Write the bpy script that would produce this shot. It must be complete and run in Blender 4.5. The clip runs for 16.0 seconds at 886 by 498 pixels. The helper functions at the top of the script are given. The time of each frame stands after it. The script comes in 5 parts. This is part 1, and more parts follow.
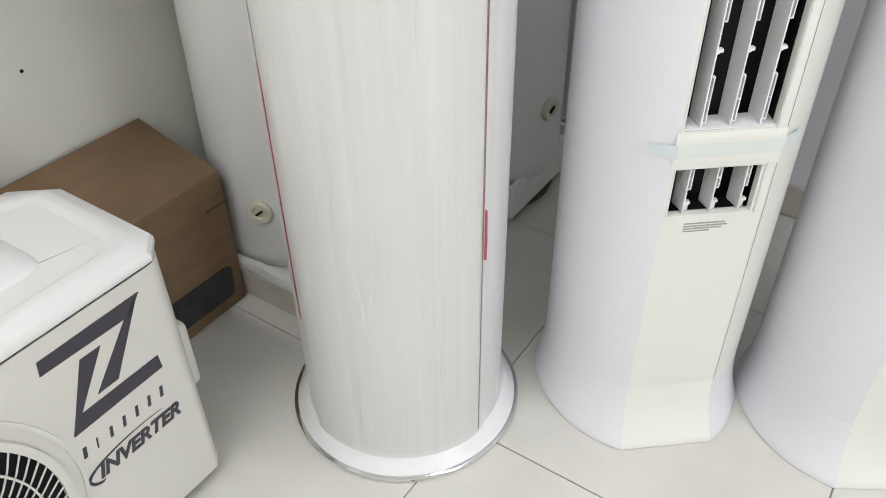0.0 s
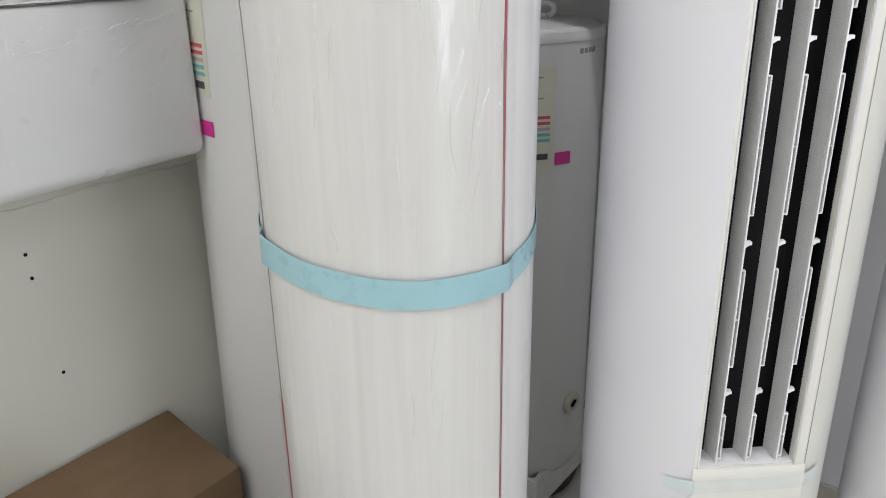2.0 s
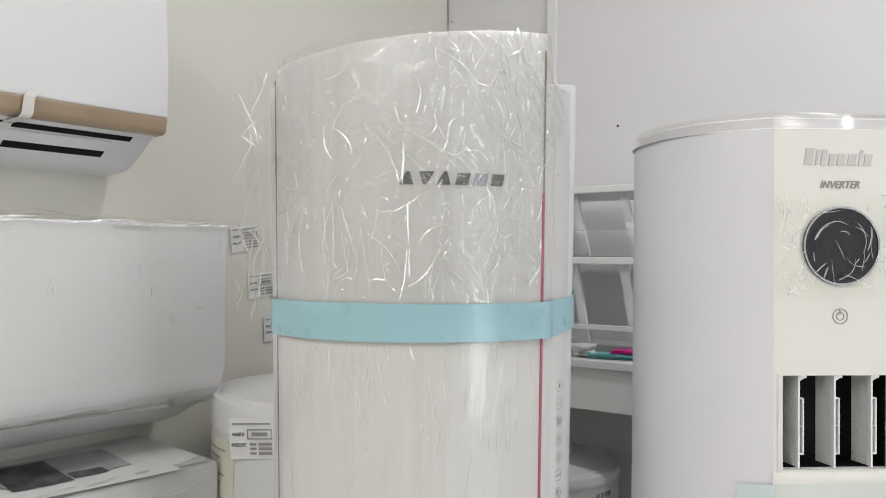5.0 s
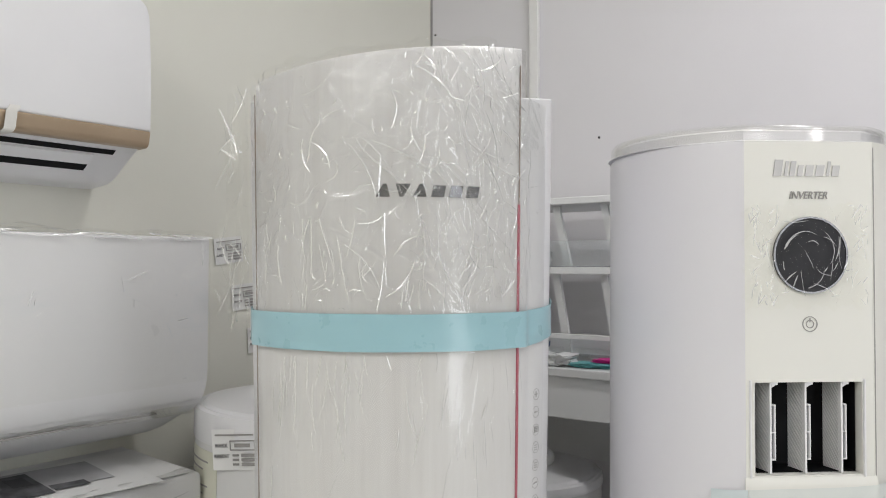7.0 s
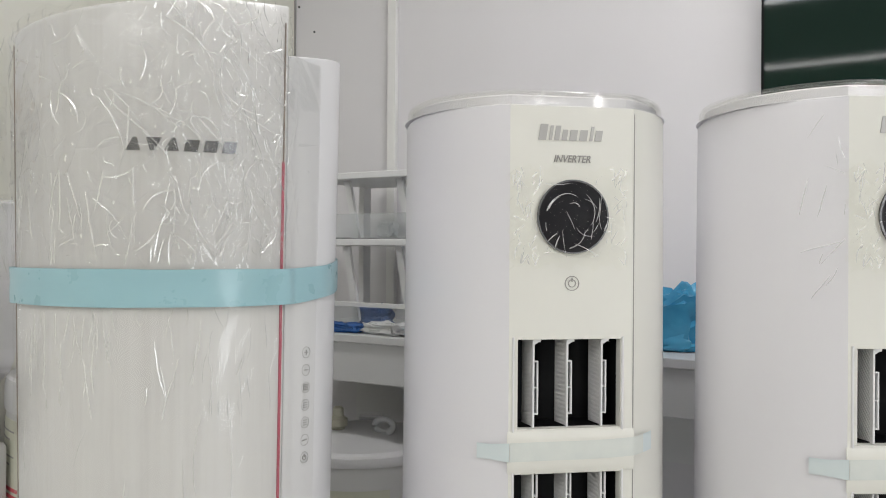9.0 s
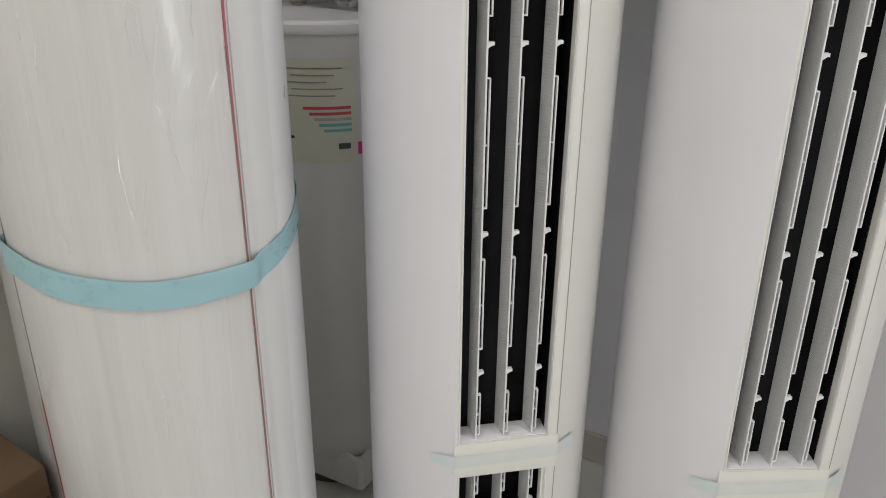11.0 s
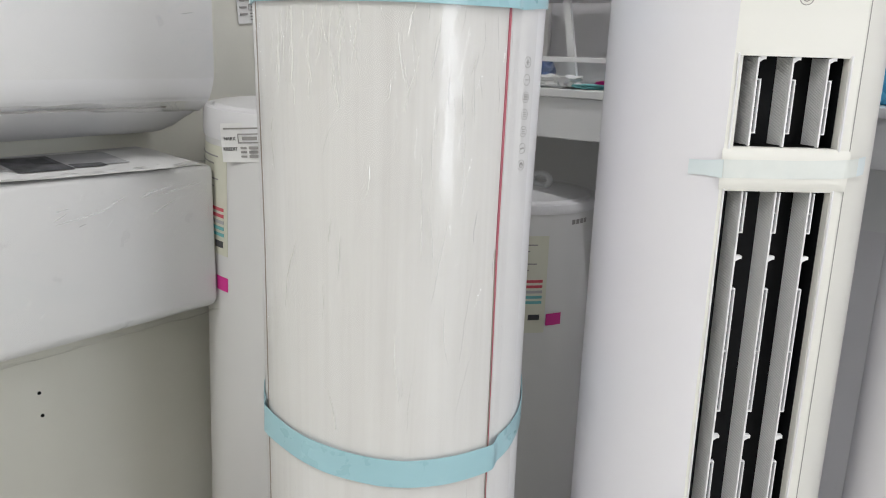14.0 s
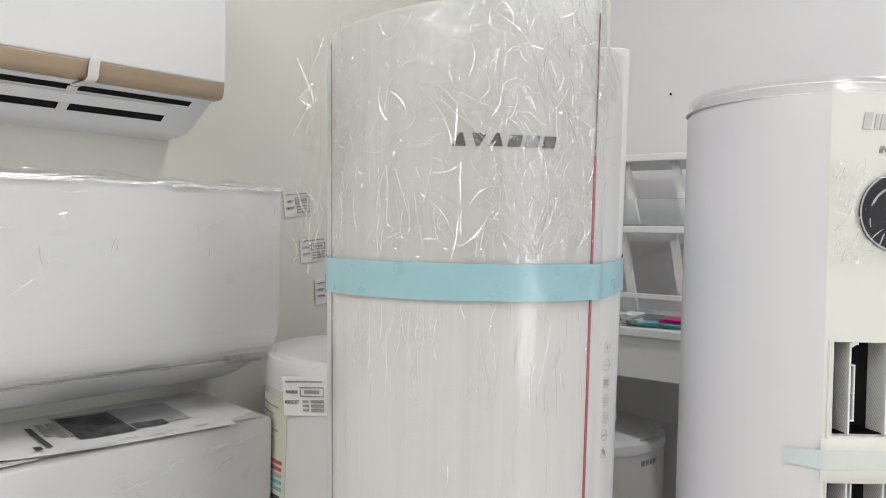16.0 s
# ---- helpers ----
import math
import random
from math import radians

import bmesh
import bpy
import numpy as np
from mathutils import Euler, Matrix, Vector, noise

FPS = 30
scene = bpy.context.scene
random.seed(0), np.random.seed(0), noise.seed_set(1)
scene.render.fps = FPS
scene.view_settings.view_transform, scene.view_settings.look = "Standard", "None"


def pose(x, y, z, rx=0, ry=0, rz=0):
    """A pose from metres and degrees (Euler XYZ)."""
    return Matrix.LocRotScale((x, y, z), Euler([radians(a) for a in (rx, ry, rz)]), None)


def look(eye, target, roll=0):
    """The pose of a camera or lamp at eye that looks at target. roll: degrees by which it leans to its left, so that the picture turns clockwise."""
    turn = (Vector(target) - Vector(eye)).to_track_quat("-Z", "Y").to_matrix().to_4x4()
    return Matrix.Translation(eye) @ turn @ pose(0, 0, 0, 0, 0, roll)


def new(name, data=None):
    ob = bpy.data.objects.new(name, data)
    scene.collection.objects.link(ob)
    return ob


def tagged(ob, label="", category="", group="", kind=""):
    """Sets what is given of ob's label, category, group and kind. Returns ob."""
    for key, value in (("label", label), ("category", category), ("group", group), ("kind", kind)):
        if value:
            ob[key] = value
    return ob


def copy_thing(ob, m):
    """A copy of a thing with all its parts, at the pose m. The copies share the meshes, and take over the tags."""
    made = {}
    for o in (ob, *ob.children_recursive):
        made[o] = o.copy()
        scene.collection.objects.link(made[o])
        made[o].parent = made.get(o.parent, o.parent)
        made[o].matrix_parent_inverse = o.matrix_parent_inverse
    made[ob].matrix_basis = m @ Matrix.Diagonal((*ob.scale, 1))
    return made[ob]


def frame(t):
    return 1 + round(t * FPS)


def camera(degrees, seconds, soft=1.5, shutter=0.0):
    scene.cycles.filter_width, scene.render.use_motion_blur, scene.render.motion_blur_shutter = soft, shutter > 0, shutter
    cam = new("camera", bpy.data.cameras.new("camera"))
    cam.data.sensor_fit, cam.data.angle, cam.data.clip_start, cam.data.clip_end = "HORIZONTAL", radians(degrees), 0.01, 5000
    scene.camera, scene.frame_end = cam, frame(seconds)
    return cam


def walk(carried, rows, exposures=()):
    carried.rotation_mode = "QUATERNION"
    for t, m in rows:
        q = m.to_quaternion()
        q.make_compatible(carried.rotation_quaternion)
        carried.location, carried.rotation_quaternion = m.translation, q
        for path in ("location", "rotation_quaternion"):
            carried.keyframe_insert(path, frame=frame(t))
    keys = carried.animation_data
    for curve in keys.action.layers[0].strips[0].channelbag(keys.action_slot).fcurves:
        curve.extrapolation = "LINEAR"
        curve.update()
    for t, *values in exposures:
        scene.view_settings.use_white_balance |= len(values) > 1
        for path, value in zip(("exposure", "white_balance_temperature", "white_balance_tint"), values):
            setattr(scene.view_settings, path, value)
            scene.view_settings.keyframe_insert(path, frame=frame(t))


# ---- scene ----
cam = camera(58.3, 16.0, soft=1.0)
PATH = [
    (0, (0.131, 0.188, 1.182), (0.089, 1.748, -0.069), -0.9),
    (0.5, (0.138, 0.19, 1.17), (0.104, 1.713, -0.125), -1.2),
    (1, (0.142, 0.192, 1.178), (0.111, 1.759, -0.065), -1.0),
    (1.5, (0.14, 0.198, 1.224), (0.081, 1.897, 0.171), -0.9),
    (2, (0.151, 0.222, 1.308), (0.029, 2.075, 0.567), -1.0),
    (2.5, (0.13, 0.23, 1.423), (-0.006, 2.162, 0.924), -0.1),
    (3, (0.12, 0.22, 1.502), (-0.043, 2.196, 1.243), 0.4),
    (3.5, (0.119, 0.221, 1.549), (-0.053, 2.211, 1.45), 0.6),
    (4, (0.115, 0.226, 1.571), (-0.039, 2.22, 1.563), 0.5),
    (4.2, (0.111, 0.227, 1.572), (-0.027, 2.223, 1.583), 0.6),
    (6.5, (0.129, 0.209, 1.547), (0.009, 2.205, 1.565), -0.0),
    (7, (0.13, 0.209, 1.565), (0.029, 2.206, 1.607), -0.0),
    (7.5, (0.154, 0.199, 1.563), (0.072, 2.196, 1.635), 0.1),
    (8, (0.188, 0.195, 1.561), (0.135, 2.193, 1.632), 0.0),
    (8.5, (0.25, 0.2, 1.552), (0.238, 2.198, 1.622), 0.1),
    (9, (0.309, 0.204, 1.535), (0.392, 2.203, 1.542), 0.4),
    (9.5, (0.336, 0.201, 1.498), (0.441, 2.193, 1.348), 0.5),
    (10, (0.338, 0.207, 1.441), (0.456, 2.166, 1.055), -0.0),
    (10.2, (0.339, 0.209, 1.422), (0.465, 2.144, 0.931), -0.2),
    (12.3, (0.31, 0.152, 1.265), (0.448, 1.873, 0.256), 2.0),
    (12.5, (0.294, 0.148, 1.264), (0.389, 1.867, 0.247), 2.2),
    (13, (0.245, 0.149, 1.288), (0.221, 1.916, 0.351), 1.9),
    (13.5, (0.197, 0.16, 1.337), (0.088, 2.021, 0.615), 1.9),
    (14, (0.163, 0.165, 1.427), (0.031, 2.102, 0.945), 1.8),
    (14.5, (0.143, 0.181, 1.496), (-0.006, 2.154, 1.208), 1.3),
    (15, (0.131, 0.195, 1.532), (-0.046, 2.18, 1.364), 0.8),
    (15.5, (0.118, 0.202, 1.544), (-0.089, 2.188, 1.435), 1.0),
    (16, (0.112, 0.206, 1.552), (-0.131, 2.191, 1.497), 1.0),
]
EXPOSURE = [(0, 0.34, 6350, 11), (1, 0.36, 6340, 11), (1.5, 0.32, 6310, 12), (2, 0.12, 6330, 12), (2.5, 0.10, 6450, 12), (3, 0.0, 6480, 11), (4, -0.07, 6500, 11), (7, -0.15, 6470, 12), (8, -0.15, 6460, 12), (9, -0.20, 6520, 11), (9.6, -0.33, 6580, 11), (10.2, -0.37, 6620, 12), (12.3, 0.03, 6450, 11), (12.6, 0.11, 6420, 11), (13, 0.37, 6390, 12), (13.5, 0.29, 6460, 11), (14, 0.12, 6380, 12), (15, -0.03, 6510, 11), (16, -0.02, 6490, 11)]
walk(cam, [(t, look(eye, target, roll)) for t, eye, target, roll in PATH], EXPOSURE)

# ---------------------------------------------------------------- light and world
ROOM = pose(0, 0, 0, 0, 0, -33)          # the room's walls are turned against the camera's first view
WALL_A, WALL_B = -1.335, 2.03            # left wall and back wall, in the room's own axes
FAR_A, FAR_B, HIGH = 4.0, -3.2, 2.85

world = bpy.data.worlds.new("sky")
scene.world = world
world.use_nodes = True
wn = world.node_tree.nodes
sky = wn.new("ShaderNodeTexSky")
sky.sky_type, sky.sun_disc = "NISHITA", False
sky.sun_elevation, sky.sun_rotation = radians(40), radians(60)
wn["Background"].inputs[1].default_value = 0.12
world.node_tree.links.new(sky.outputs[0], wn["Background"].inputs[0])


def area(name, m, sx, sy, watts, colour):
    d = bpy.data.lights.new(name, "AREA")
    d.shape, d.size, d.size_y, d.energy, d.color = "RECTANGLE", sx, sy, watts, colour
    ob = new(name, d)
    ob.matrix_world = m
    return ob


WINDOW_B0, WINDOW_B1, WINDOW_Z0, WINDOW_Z1 = -0.75, 0.15, 0.3, 2.5
area("window_daylight", ROOM @ pose(FAR_A - 0.02, (WINDOW_B0 + WINDOW_B1) / 2, (WINDOW_Z0 + WINDOW_Z1) / 2, 0, 90, 0), 2.2, 0.9, 33, (0.93, 0.965, 1.0))
LAMPS = [(0.15, 1.20), (2.4, 0.70), (-0.30, -0.6), (1.9, -0.6), (-0.30, -2.1), (1.9, -2.1)]
for a, b in LAMPS:
    area("ceiling_tube_light", ROOM @ pose(a, b, HIGH - 0.062), 1.16, 0.07, 10.5 if b > 1 else 15.5 if a < 0 else 8.5, (1.0, 0.99, 0.98))


# ---------------------------------------------------------------- materials
def material(name, colour, rough=0.5, metal=0.0, coat=0.0, build=None, **more):
    mat = bpy.data.materials.new(name)
    mat.use_nodes = True
    p = mat.node_tree.nodes["Principled BSDF"]
    p.inputs["Base Color"].default_value = (*colour, 1)
    p.inputs["Roughness"].default_value = rough
    p.inputs["Metallic"].default_value = metal
    p.inputs["Coat Weight"].default_value = coat
    p.inputs["Coat Roughness"].default_value = 0.08
    for key, value in more.items():
        p.inputs[key.replace("_", " ")].default_value = value
    if build:
        build(mat.node_tree, p)
    return mat


def coords(nt, scale=(1, 1, 1), kind="Object"):
    c = nt.nodes.new("ShaderNodeTexCoord")
    m = nt.nodes.new("ShaderNodeMapping")
    m.inputs["Scale"].default_value = scale
    nt.links.new(c.outputs[kind], m.inputs[0])
    return m.outputs[0]


def noise_node(nt, vec, scale, detail=4, rough=0.55, distortion=0.0):
    n = nt.nodes.new("ShaderNodeTexNoise")
    n.inputs["Scale"].default_value, n.inputs["Detail"].default_value = scale, detail
    n.inputs["Roughness"].default_value, n.inputs["Distortion"].default_value = rough, distortion
    nt.links.new(vec, n.inputs["Vector"])
    return n.outputs["Fac"]


def ramp(nt, fac, stops):
    r = nt.nodes.new("ShaderNodeValToRGB")
    while len(r.color_ramp.elements) < len(stops):
        r.color_ramp.elements.new(0.5)
    for e, (pos, col) in zip(r.color_ramp.elements, stops):
        e.position, e.color = pos, (*col, 1)
    nt.links.new(fac, r.inputs[0])
    return r.outputs[0]


def bump(nt, p, height, strength, distance=0.002):
    b = nt.nodes.new("ShaderNodeBump")
    b.inputs["Strength"].default_value, b.inputs["Distance"].default_value = strength, distance
    nt.links.new(height, b.inputs["Height"])
    nt.links.new(b.outputs[0], p.inputs["Normal"])


def vary(low, high, scale=3.0, fine=90.0, strength=0.15, rough=None, stretch=(1, 1, 1)):
    """Two scales: a broad drift of colour, and a fine relief."""
    def build(nt, p):
        v = coords(nt, stretch)
        f = noise_node(nt, v, scale, 6, 0.6)
        nt.links.new(ramp(nt, f, [(0.3, low), (0.7, high)]), p.inputs["Base Color"])
        g = noise_node(nt, v, fine, 3)
        bump(nt, p, g, strength, 0.001)
        if rough:
            m = nt.nodes.new("ShaderNodeMapRange")
            m.inputs["To Min"].default_value, m.inputs["To Max"].default_value = rough
            nt.links.new(noise_node(nt, v, scale * 4, 5), m.inputs[0])
            nt.links.new(m.outputs[0], p.inputs["Roughness"])
    return build


def wood_build(nt, p):
    """Pale ash-like print: long upright streaks with finer grain inside."""
    v = coords(nt, (34, 34, 0.9))
    broad = noise_node(nt, v, 1.6, 6, 0.65, 0.6)
    w = coords(nt, (150, 150, 2.2))
    grain = noise_node(nt, w, 1.0, 3, 0.5)
    mix = nt.nodes.new("ShaderNodeMath")
    mix.operation = "MULTIPLY_ADD"
    mix.inputs[1].default_value = 0.4
    nt.links.new(grain, mix.inputs[0])
    nt.links.new(broad, mix.inputs[2])
    nt.links.new(ramp(nt, mix.outputs[0], [(0.4, (0.638, 0.628, 0.626)), (0.62, (0.682, 0.675, 0.675)), (0.85, (0.71, 0.706, 0.708))]), p.inputs["Base Color"])
    bump(nt, p, grain, 0.05, 0.0006)


def rib_build(nt, p):
    v = coords(nt, (3, 3, 1))
    w = nt.nodes.new("ShaderNodeTexWave")
    w.wave_type, w.bands_direction = "BANDS", "DIAGONAL"
    w.inputs["Scale"].default_value, w.inputs["Distortion"].default_value = 115, 0
    nt.links.new(v, w.inputs["Vector"])
    nt.links.new(ramp(nt, w.outputs["Fac"], [(0.2, (0.60, 0.60, 0.61)), (0.7, (0.80, 0.80, 0.81))]), p.inputs["Base Color"])
    bump(nt, p, w.outputs["Fac"], 0.6, 0.002)


def clear_film(name, gloss, clear=0.92, ior=1.45, milky=0.0, rough=0.12):
    """Thin clear wrap: see-through, with gloss on its creases."""
    mat = bpy.data.materials.new(name)
    mat.use_nodes = True
    nt = mat.node_tree
    nt.nodes.remove(nt.nodes["Principled BSDF"])
    out = nt.nodes["Material Output"]
    t = nt.nodes.new("ShaderNodeBsdfTransparent")
    t.inputs[0].default_value = (clear, clear, clear * 0.99, 1)
    g = nt.nodes.new("ShaderNodeBsdfGlossy")
    g.inputs["Roughness"].default_value = rough
    f = nt.nodes.new("ShaderNodeFresnel")
    f.inputs[0].default_value = ior
    k = nt.nodes.new("ShaderNodeMath")
    k.operation = "MINIMUM"
    k.inputs[1].default_value = gloss
    nt.links.new(f.outputs[0], k.inputs[0])
    m = nt.nodes.new("ShaderNodeMixShader")
    nt.links.new(k.outputs[0], m.inputs[0])
    nt.links.new(t.outputs[0], m.inputs[1])
    nt.links.new(g.outputs[0], m.inputs[2])
    last = m
    if milky:
        # doubled film scatters some light
        d = nt.nodes.new("ShaderNodeBsdfDiffuse")
        d.inputs[0].default_value = (0.85, 0.85, 0.86, 1)
        last = nt.nodes.new("ShaderNodeMixShader")
        last.inputs[0].default_value = milky
        nt.links.new(m.outputs[0], last.inputs[1])
        nt.links.new(d.outputs[0], last.inputs[2])
    nt.links.new(last.outputs[0], out.inputs[0])
    return mat


WALL_WARM = material("warm_white_wall_paint", (0.74, 0.72, 0.66), 0.6, build=vary((0.695, 0.69, 0.62), (0.735, 0.73, 0.665), 1.3, 160, 0.10))
WALL_COOL = material("cool_white_wall_paint", (0.70, 0.69, 0.70), 0.55, build=vary((0.695, 0.685, 0.71), (0.735, 0.725, 0.75), 1.1, 160, 0.10))
CEILING = material("white_ceiling_paint", (0.82, 0.82, 0.81), 0.7, build=vary((0.80, 0.80, 0.79), (0.84, 0.84, 0.83), 1.0, 120, 0.1))
TILE = material("glazed_cream_tile", (0.60, 0.585, 0.54), 0.16, build=vary((0.56, 0.55, 0.51), (0.63, 0.62, 0.575), 5, 40, 0.03, (0.10, 0.24)))
GROUT = material("grey_grout", (0.22, 0.21, 0.19), 0.9, build=vary((0.18, 0.17, 0.16), (0.26, 0.25, 0.23), 9, 200, 0.3))
SKIRT = material("beige_skirting_tile", (0.50, 0.475, 0.40), 0.3, build=vary((0.44, 0.415, 0.345), (0.55, 0.52, 0.45), 14, 90, 0.08))
CARTON = material("brown_cardboard", (0.27, 0.17, 0.095), 0.85, build=vary((0.165, 0.104, 0.056), (0.215, 0.136, 0.076), 5, 220, 0.25, None, (1, 1, 5)))
CARTON_DARK = material("black_card_print", (0.018, 0.017, 0.019), 0.6, build=vary((0.014, 0.013, 0.015), (0.035, 0.033, 0.034), 20, 150, 0.2))
CREASE = material("cardboard_shadow_gap", (0.09, 0.055, 0.03), 0.9)
# one white tower plastic: cool tint painted in for shade, cream for light
PLASTIC = material("white_plastic_cool_shade_tint", (0.74, 0.735, 0.765), 0.34, coat=0.15, build=vary((0.705, 0.697, 0.737), (0.735, 0.728, 0.762), 2.5, 500, 0.03, (0.28, 0.40)))
LIT_CREAM = material("white_plastic_cream_light_tint", (0.75, 0.745, 0.70), 0.36, build=vary((0.71, 0.705, 0.662), (0.742, 0.737, 0.695), 3, 500, 0.03, (0.30, 0.42)))
WHITE = material("bright_white_plastic", (0.80, 0.80, 0.80), 0.30, coat=0.2, build=vary((0.735, 0.735, 0.752), (0.768, 0.768, 0.782), 3, 420, 0.03, (0.24, 0.36)))
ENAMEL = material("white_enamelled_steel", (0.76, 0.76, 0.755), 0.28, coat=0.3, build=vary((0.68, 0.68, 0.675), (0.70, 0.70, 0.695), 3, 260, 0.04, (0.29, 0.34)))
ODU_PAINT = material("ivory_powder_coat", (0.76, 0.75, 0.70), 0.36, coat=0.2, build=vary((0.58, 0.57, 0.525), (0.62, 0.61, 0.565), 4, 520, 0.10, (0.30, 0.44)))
WOOD = material("pale_woodgrain_print", (0.72, 0.70, 0.67), 0.36, coat=0.06, build=wood_build)
RIB = material("ribbed_grey_white_louvre", (0.62, 0.62, 0.63), 0.4, build=rib_build)
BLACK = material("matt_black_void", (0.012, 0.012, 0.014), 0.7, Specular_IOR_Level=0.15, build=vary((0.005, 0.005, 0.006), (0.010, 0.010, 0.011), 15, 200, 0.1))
GLOSS_BLACK = material("satin_black_dial", (0.010, 0.009, 0.013), 0.3, Specular_IOR_Level=0.2, build=vary((0.008, 0.007, 0.010), (0.014, 0.013, 0.017), 30, 300, 0.05))
DARK_PRINT = material("charcoal_print", (0.035, 0.03, 0.045), 0.4)
GREY_PRINT = material("grey_print", (0.30, 0.29, 0.28), 0.5)
ICON = material("pale_grey_icon_print", (0.36, 0.355, 0.35), 0.5)
SILVER = material("grey_silver_lettering", (0.42, 0.41, 0.40), 0.35, 0.4)
MARK = material("dark_chrome_lettering", (0.17, 0.17, 0.18), 0.25, 0.6)
CHROME = material("chrome", (0.75, 0.75, 0.76), 0.08, 1.0)
RED = material("rose_red_foil_strip", (0.45, 0.07, 0.12), 0.3, coat=0.3, build=vary((0.34, 0.06, 0.09), (0.52, 0.11, 0.16), 30, 80, 0.1, None, (1, 1, 0.2)))
SEAM = material("tan_seam_line", (0.28, 0.22, 0.18), 0.5)
TAPE = material("light_blue_adhesive_tape", (0.33, 0.60, 0.67), 0.24, coat=0.2, build=vary((0.292, 0.495, 0.552), (0.315, 0.52, 0.577), 9, 60, 0.06, (0.25, 0.31)))
MASK = material("white_paper_tape", (0.68, 0.67, 0.64), 0.6, build=vary((0.64, 0.63, 0.60), (0.72, 0.71, 0.68), 20, 200, 0.2))
GOLD = material("champagne_metallic_trim", (0.44, 0.34, 0.24), 0.34, 0.35, build=vary((0.41, 0.31, 0.215), (0.47, 0.365, 0.26), 6, 300, 0.05))
PAPER = material("white_paper", (0.76, 0.76, 0.75), 0.7, build=vary((0.73, 0.73, 0.72), (0.79, 0.79, 0.78), 8, 300, 0.1))
LABEL_CREAM = material("cream_label_paper", (0.66, 0.66, 0.55), 0.55, build=vary((0.62, 0.62, 0.51), (0.69, 0.69, 0.59), 10, 300, 0.1))
INK = material("printed_ink", (0.06, 0.06, 0.065), 0.6)
INK_GREY = material("grey_photo_print", (0.20, 0.20, 0.21), 0.55, build=vary((0.012, 0.012, 0.014), (0.16, 0.16, 0.17), 26, 200, 0.05))
PALE_PRINT = material("pale_grey_photo_print", (0.46, 0.46, 0.47), 0.55, build=vary((0.34, 0.34, 0.35), (0.48, 0.48, 0.49), 12, 200, 0.05))
PINK = material("magenta_sticker", (0.62, 0.03, 0.27), 0.5)
BAR_RED = material("red_label_ink", (0.60, 0.10, 0.13), 0.5)
BAR_TEAL = material("teal_label_ink", (0.16, 0.45, 0.47), 0.5)
DARK_BASE = material("dark_brown_base_plastic", (0.06, 0.052, 0.04), 0.5, build=vary((0.045, 0.04, 0.03), (0.08, 0.07, 0.055), 12, 200, 0.1))
FOAM = material("white_polystyrene", (0.74, 0.74, 0.72), 0.85, build=vary((0.68, 0.68, 0.66), (0.78, 0.78, 0.77), 25, 260, 0.5))
LAMINATE = material("white_laminate", (0.74, 0.745, 0.75), 0.32, build=vary((0.72, 0.725, 0.73), (0.76, 0.765, 0.77), 3, 300, 0.04))
BAG_BLUE = material("bright_blue_plastic_bag", (0.05, 0.33, 0.56), 0.28, build=vary((0.03, 0.25, 0.47), (0.09, 0.42, 0.66), 12, 60, 0.5))
BAG_NAVY = material("navy_packet_film", (0.03, 0.10, 0.33), 0.25, build=vary((0.02, 0.07, 0.26), (0.05, 0.16, 0.44), 16, 90, 0.3))
BAG_WHITE = material("white_plastic_packet", (0.70, 0.71, 0.72), 0.3, build=vary((0.64, 0.65, 0.67), (0.76, 0.77, 0.77), 14, 70, 0.5))
SCREEN = material("black_green_screen_glass", (0.010, 0.022, 0.017), 0.04, Specular_IOR_Level=0.1)
STICKER = material("green_sticker", (0.05, 0.36, 0.06), 0.4)
CABLE = material("black_cable_rubber", (0.015, 0.015, 0.016), 0.45)
RUBBER = material("beige_plug_plastic", (0.58, 0.57, 0.46), 0.45, build=vary((0.54, 0.53, 0.42), (0.62, 0.61, 0.50), 30, 200, 0.1))
BRASS = material("dull_metal_fitting", (0.48, 0.45, 0.40), 0.35, 0.7)
CLEAR = material("clear_acrylic", (0.93, 0.96, 0.97), 0.05, Transmission_Weight=0.9, IOR=1.25)
GLASS = material("window_glass", (1, 1, 1), 0.0, Transmission_Weight=1.0, IOR=1.05)
FRAME = material("white_window_frame", (0.78, 0.78, 0.77), 0.4, build=vary((0.76, 0.76, 0.75), (0.80, 0.80, 0.79), 5, 200, 0.05))
FILM = clear_film("crinkled_clear_film", 0.34, 0.988, 1.80, 0.0, 0.07)
FILM_DIAL = clear_film("crumpled_dial_film", 0.12, 0.99, 1.09, 0.0, 0.3)
FOLD = clear_film("pinched_film_fold", 0.65, 0.985, 4.5, 0.16, 0.22)
FOLD_MILKY = clear_film("doubled_film_fold", 0.55, 0.985, 3.2, 0.40, 0.20)
FILM_FINE = clear_film("tight_clear_film", 0.16, 0.988, 1.53, 0.0, 0.12)
RIM = clear_film("clear_plastic_rim", 0.14, 0.985, 1.6)
TAPE_PALE = material("pale_tape_on_cream", (0.70, 0.715, 0.675), 0.3, build=vary((0.62, 0.655, 0.635), (0.67, 0.695, 0.67), 30, 200, 0.05))
TAPE_END = material("pale_blue_tape_end", (0.56, 0.68, 0.69), 0.3, build=vary((0.61, 0.69, 0.712), (0.65, 0.712, 0.735), 25, 200, 0.05))
LIGHT = bpy.data.materials.new("lit_diffuser")
LIGHT.use_nodes = True
LIGHT.node_tree.nodes["Principled BSDF"].inputs["Emission Color"].default_value = (1, 0.985, 0.955, 1)
LIGHT.node_tree.nodes["Principled BSDF"].inputs["Emission Strength"].default_value = 6.0


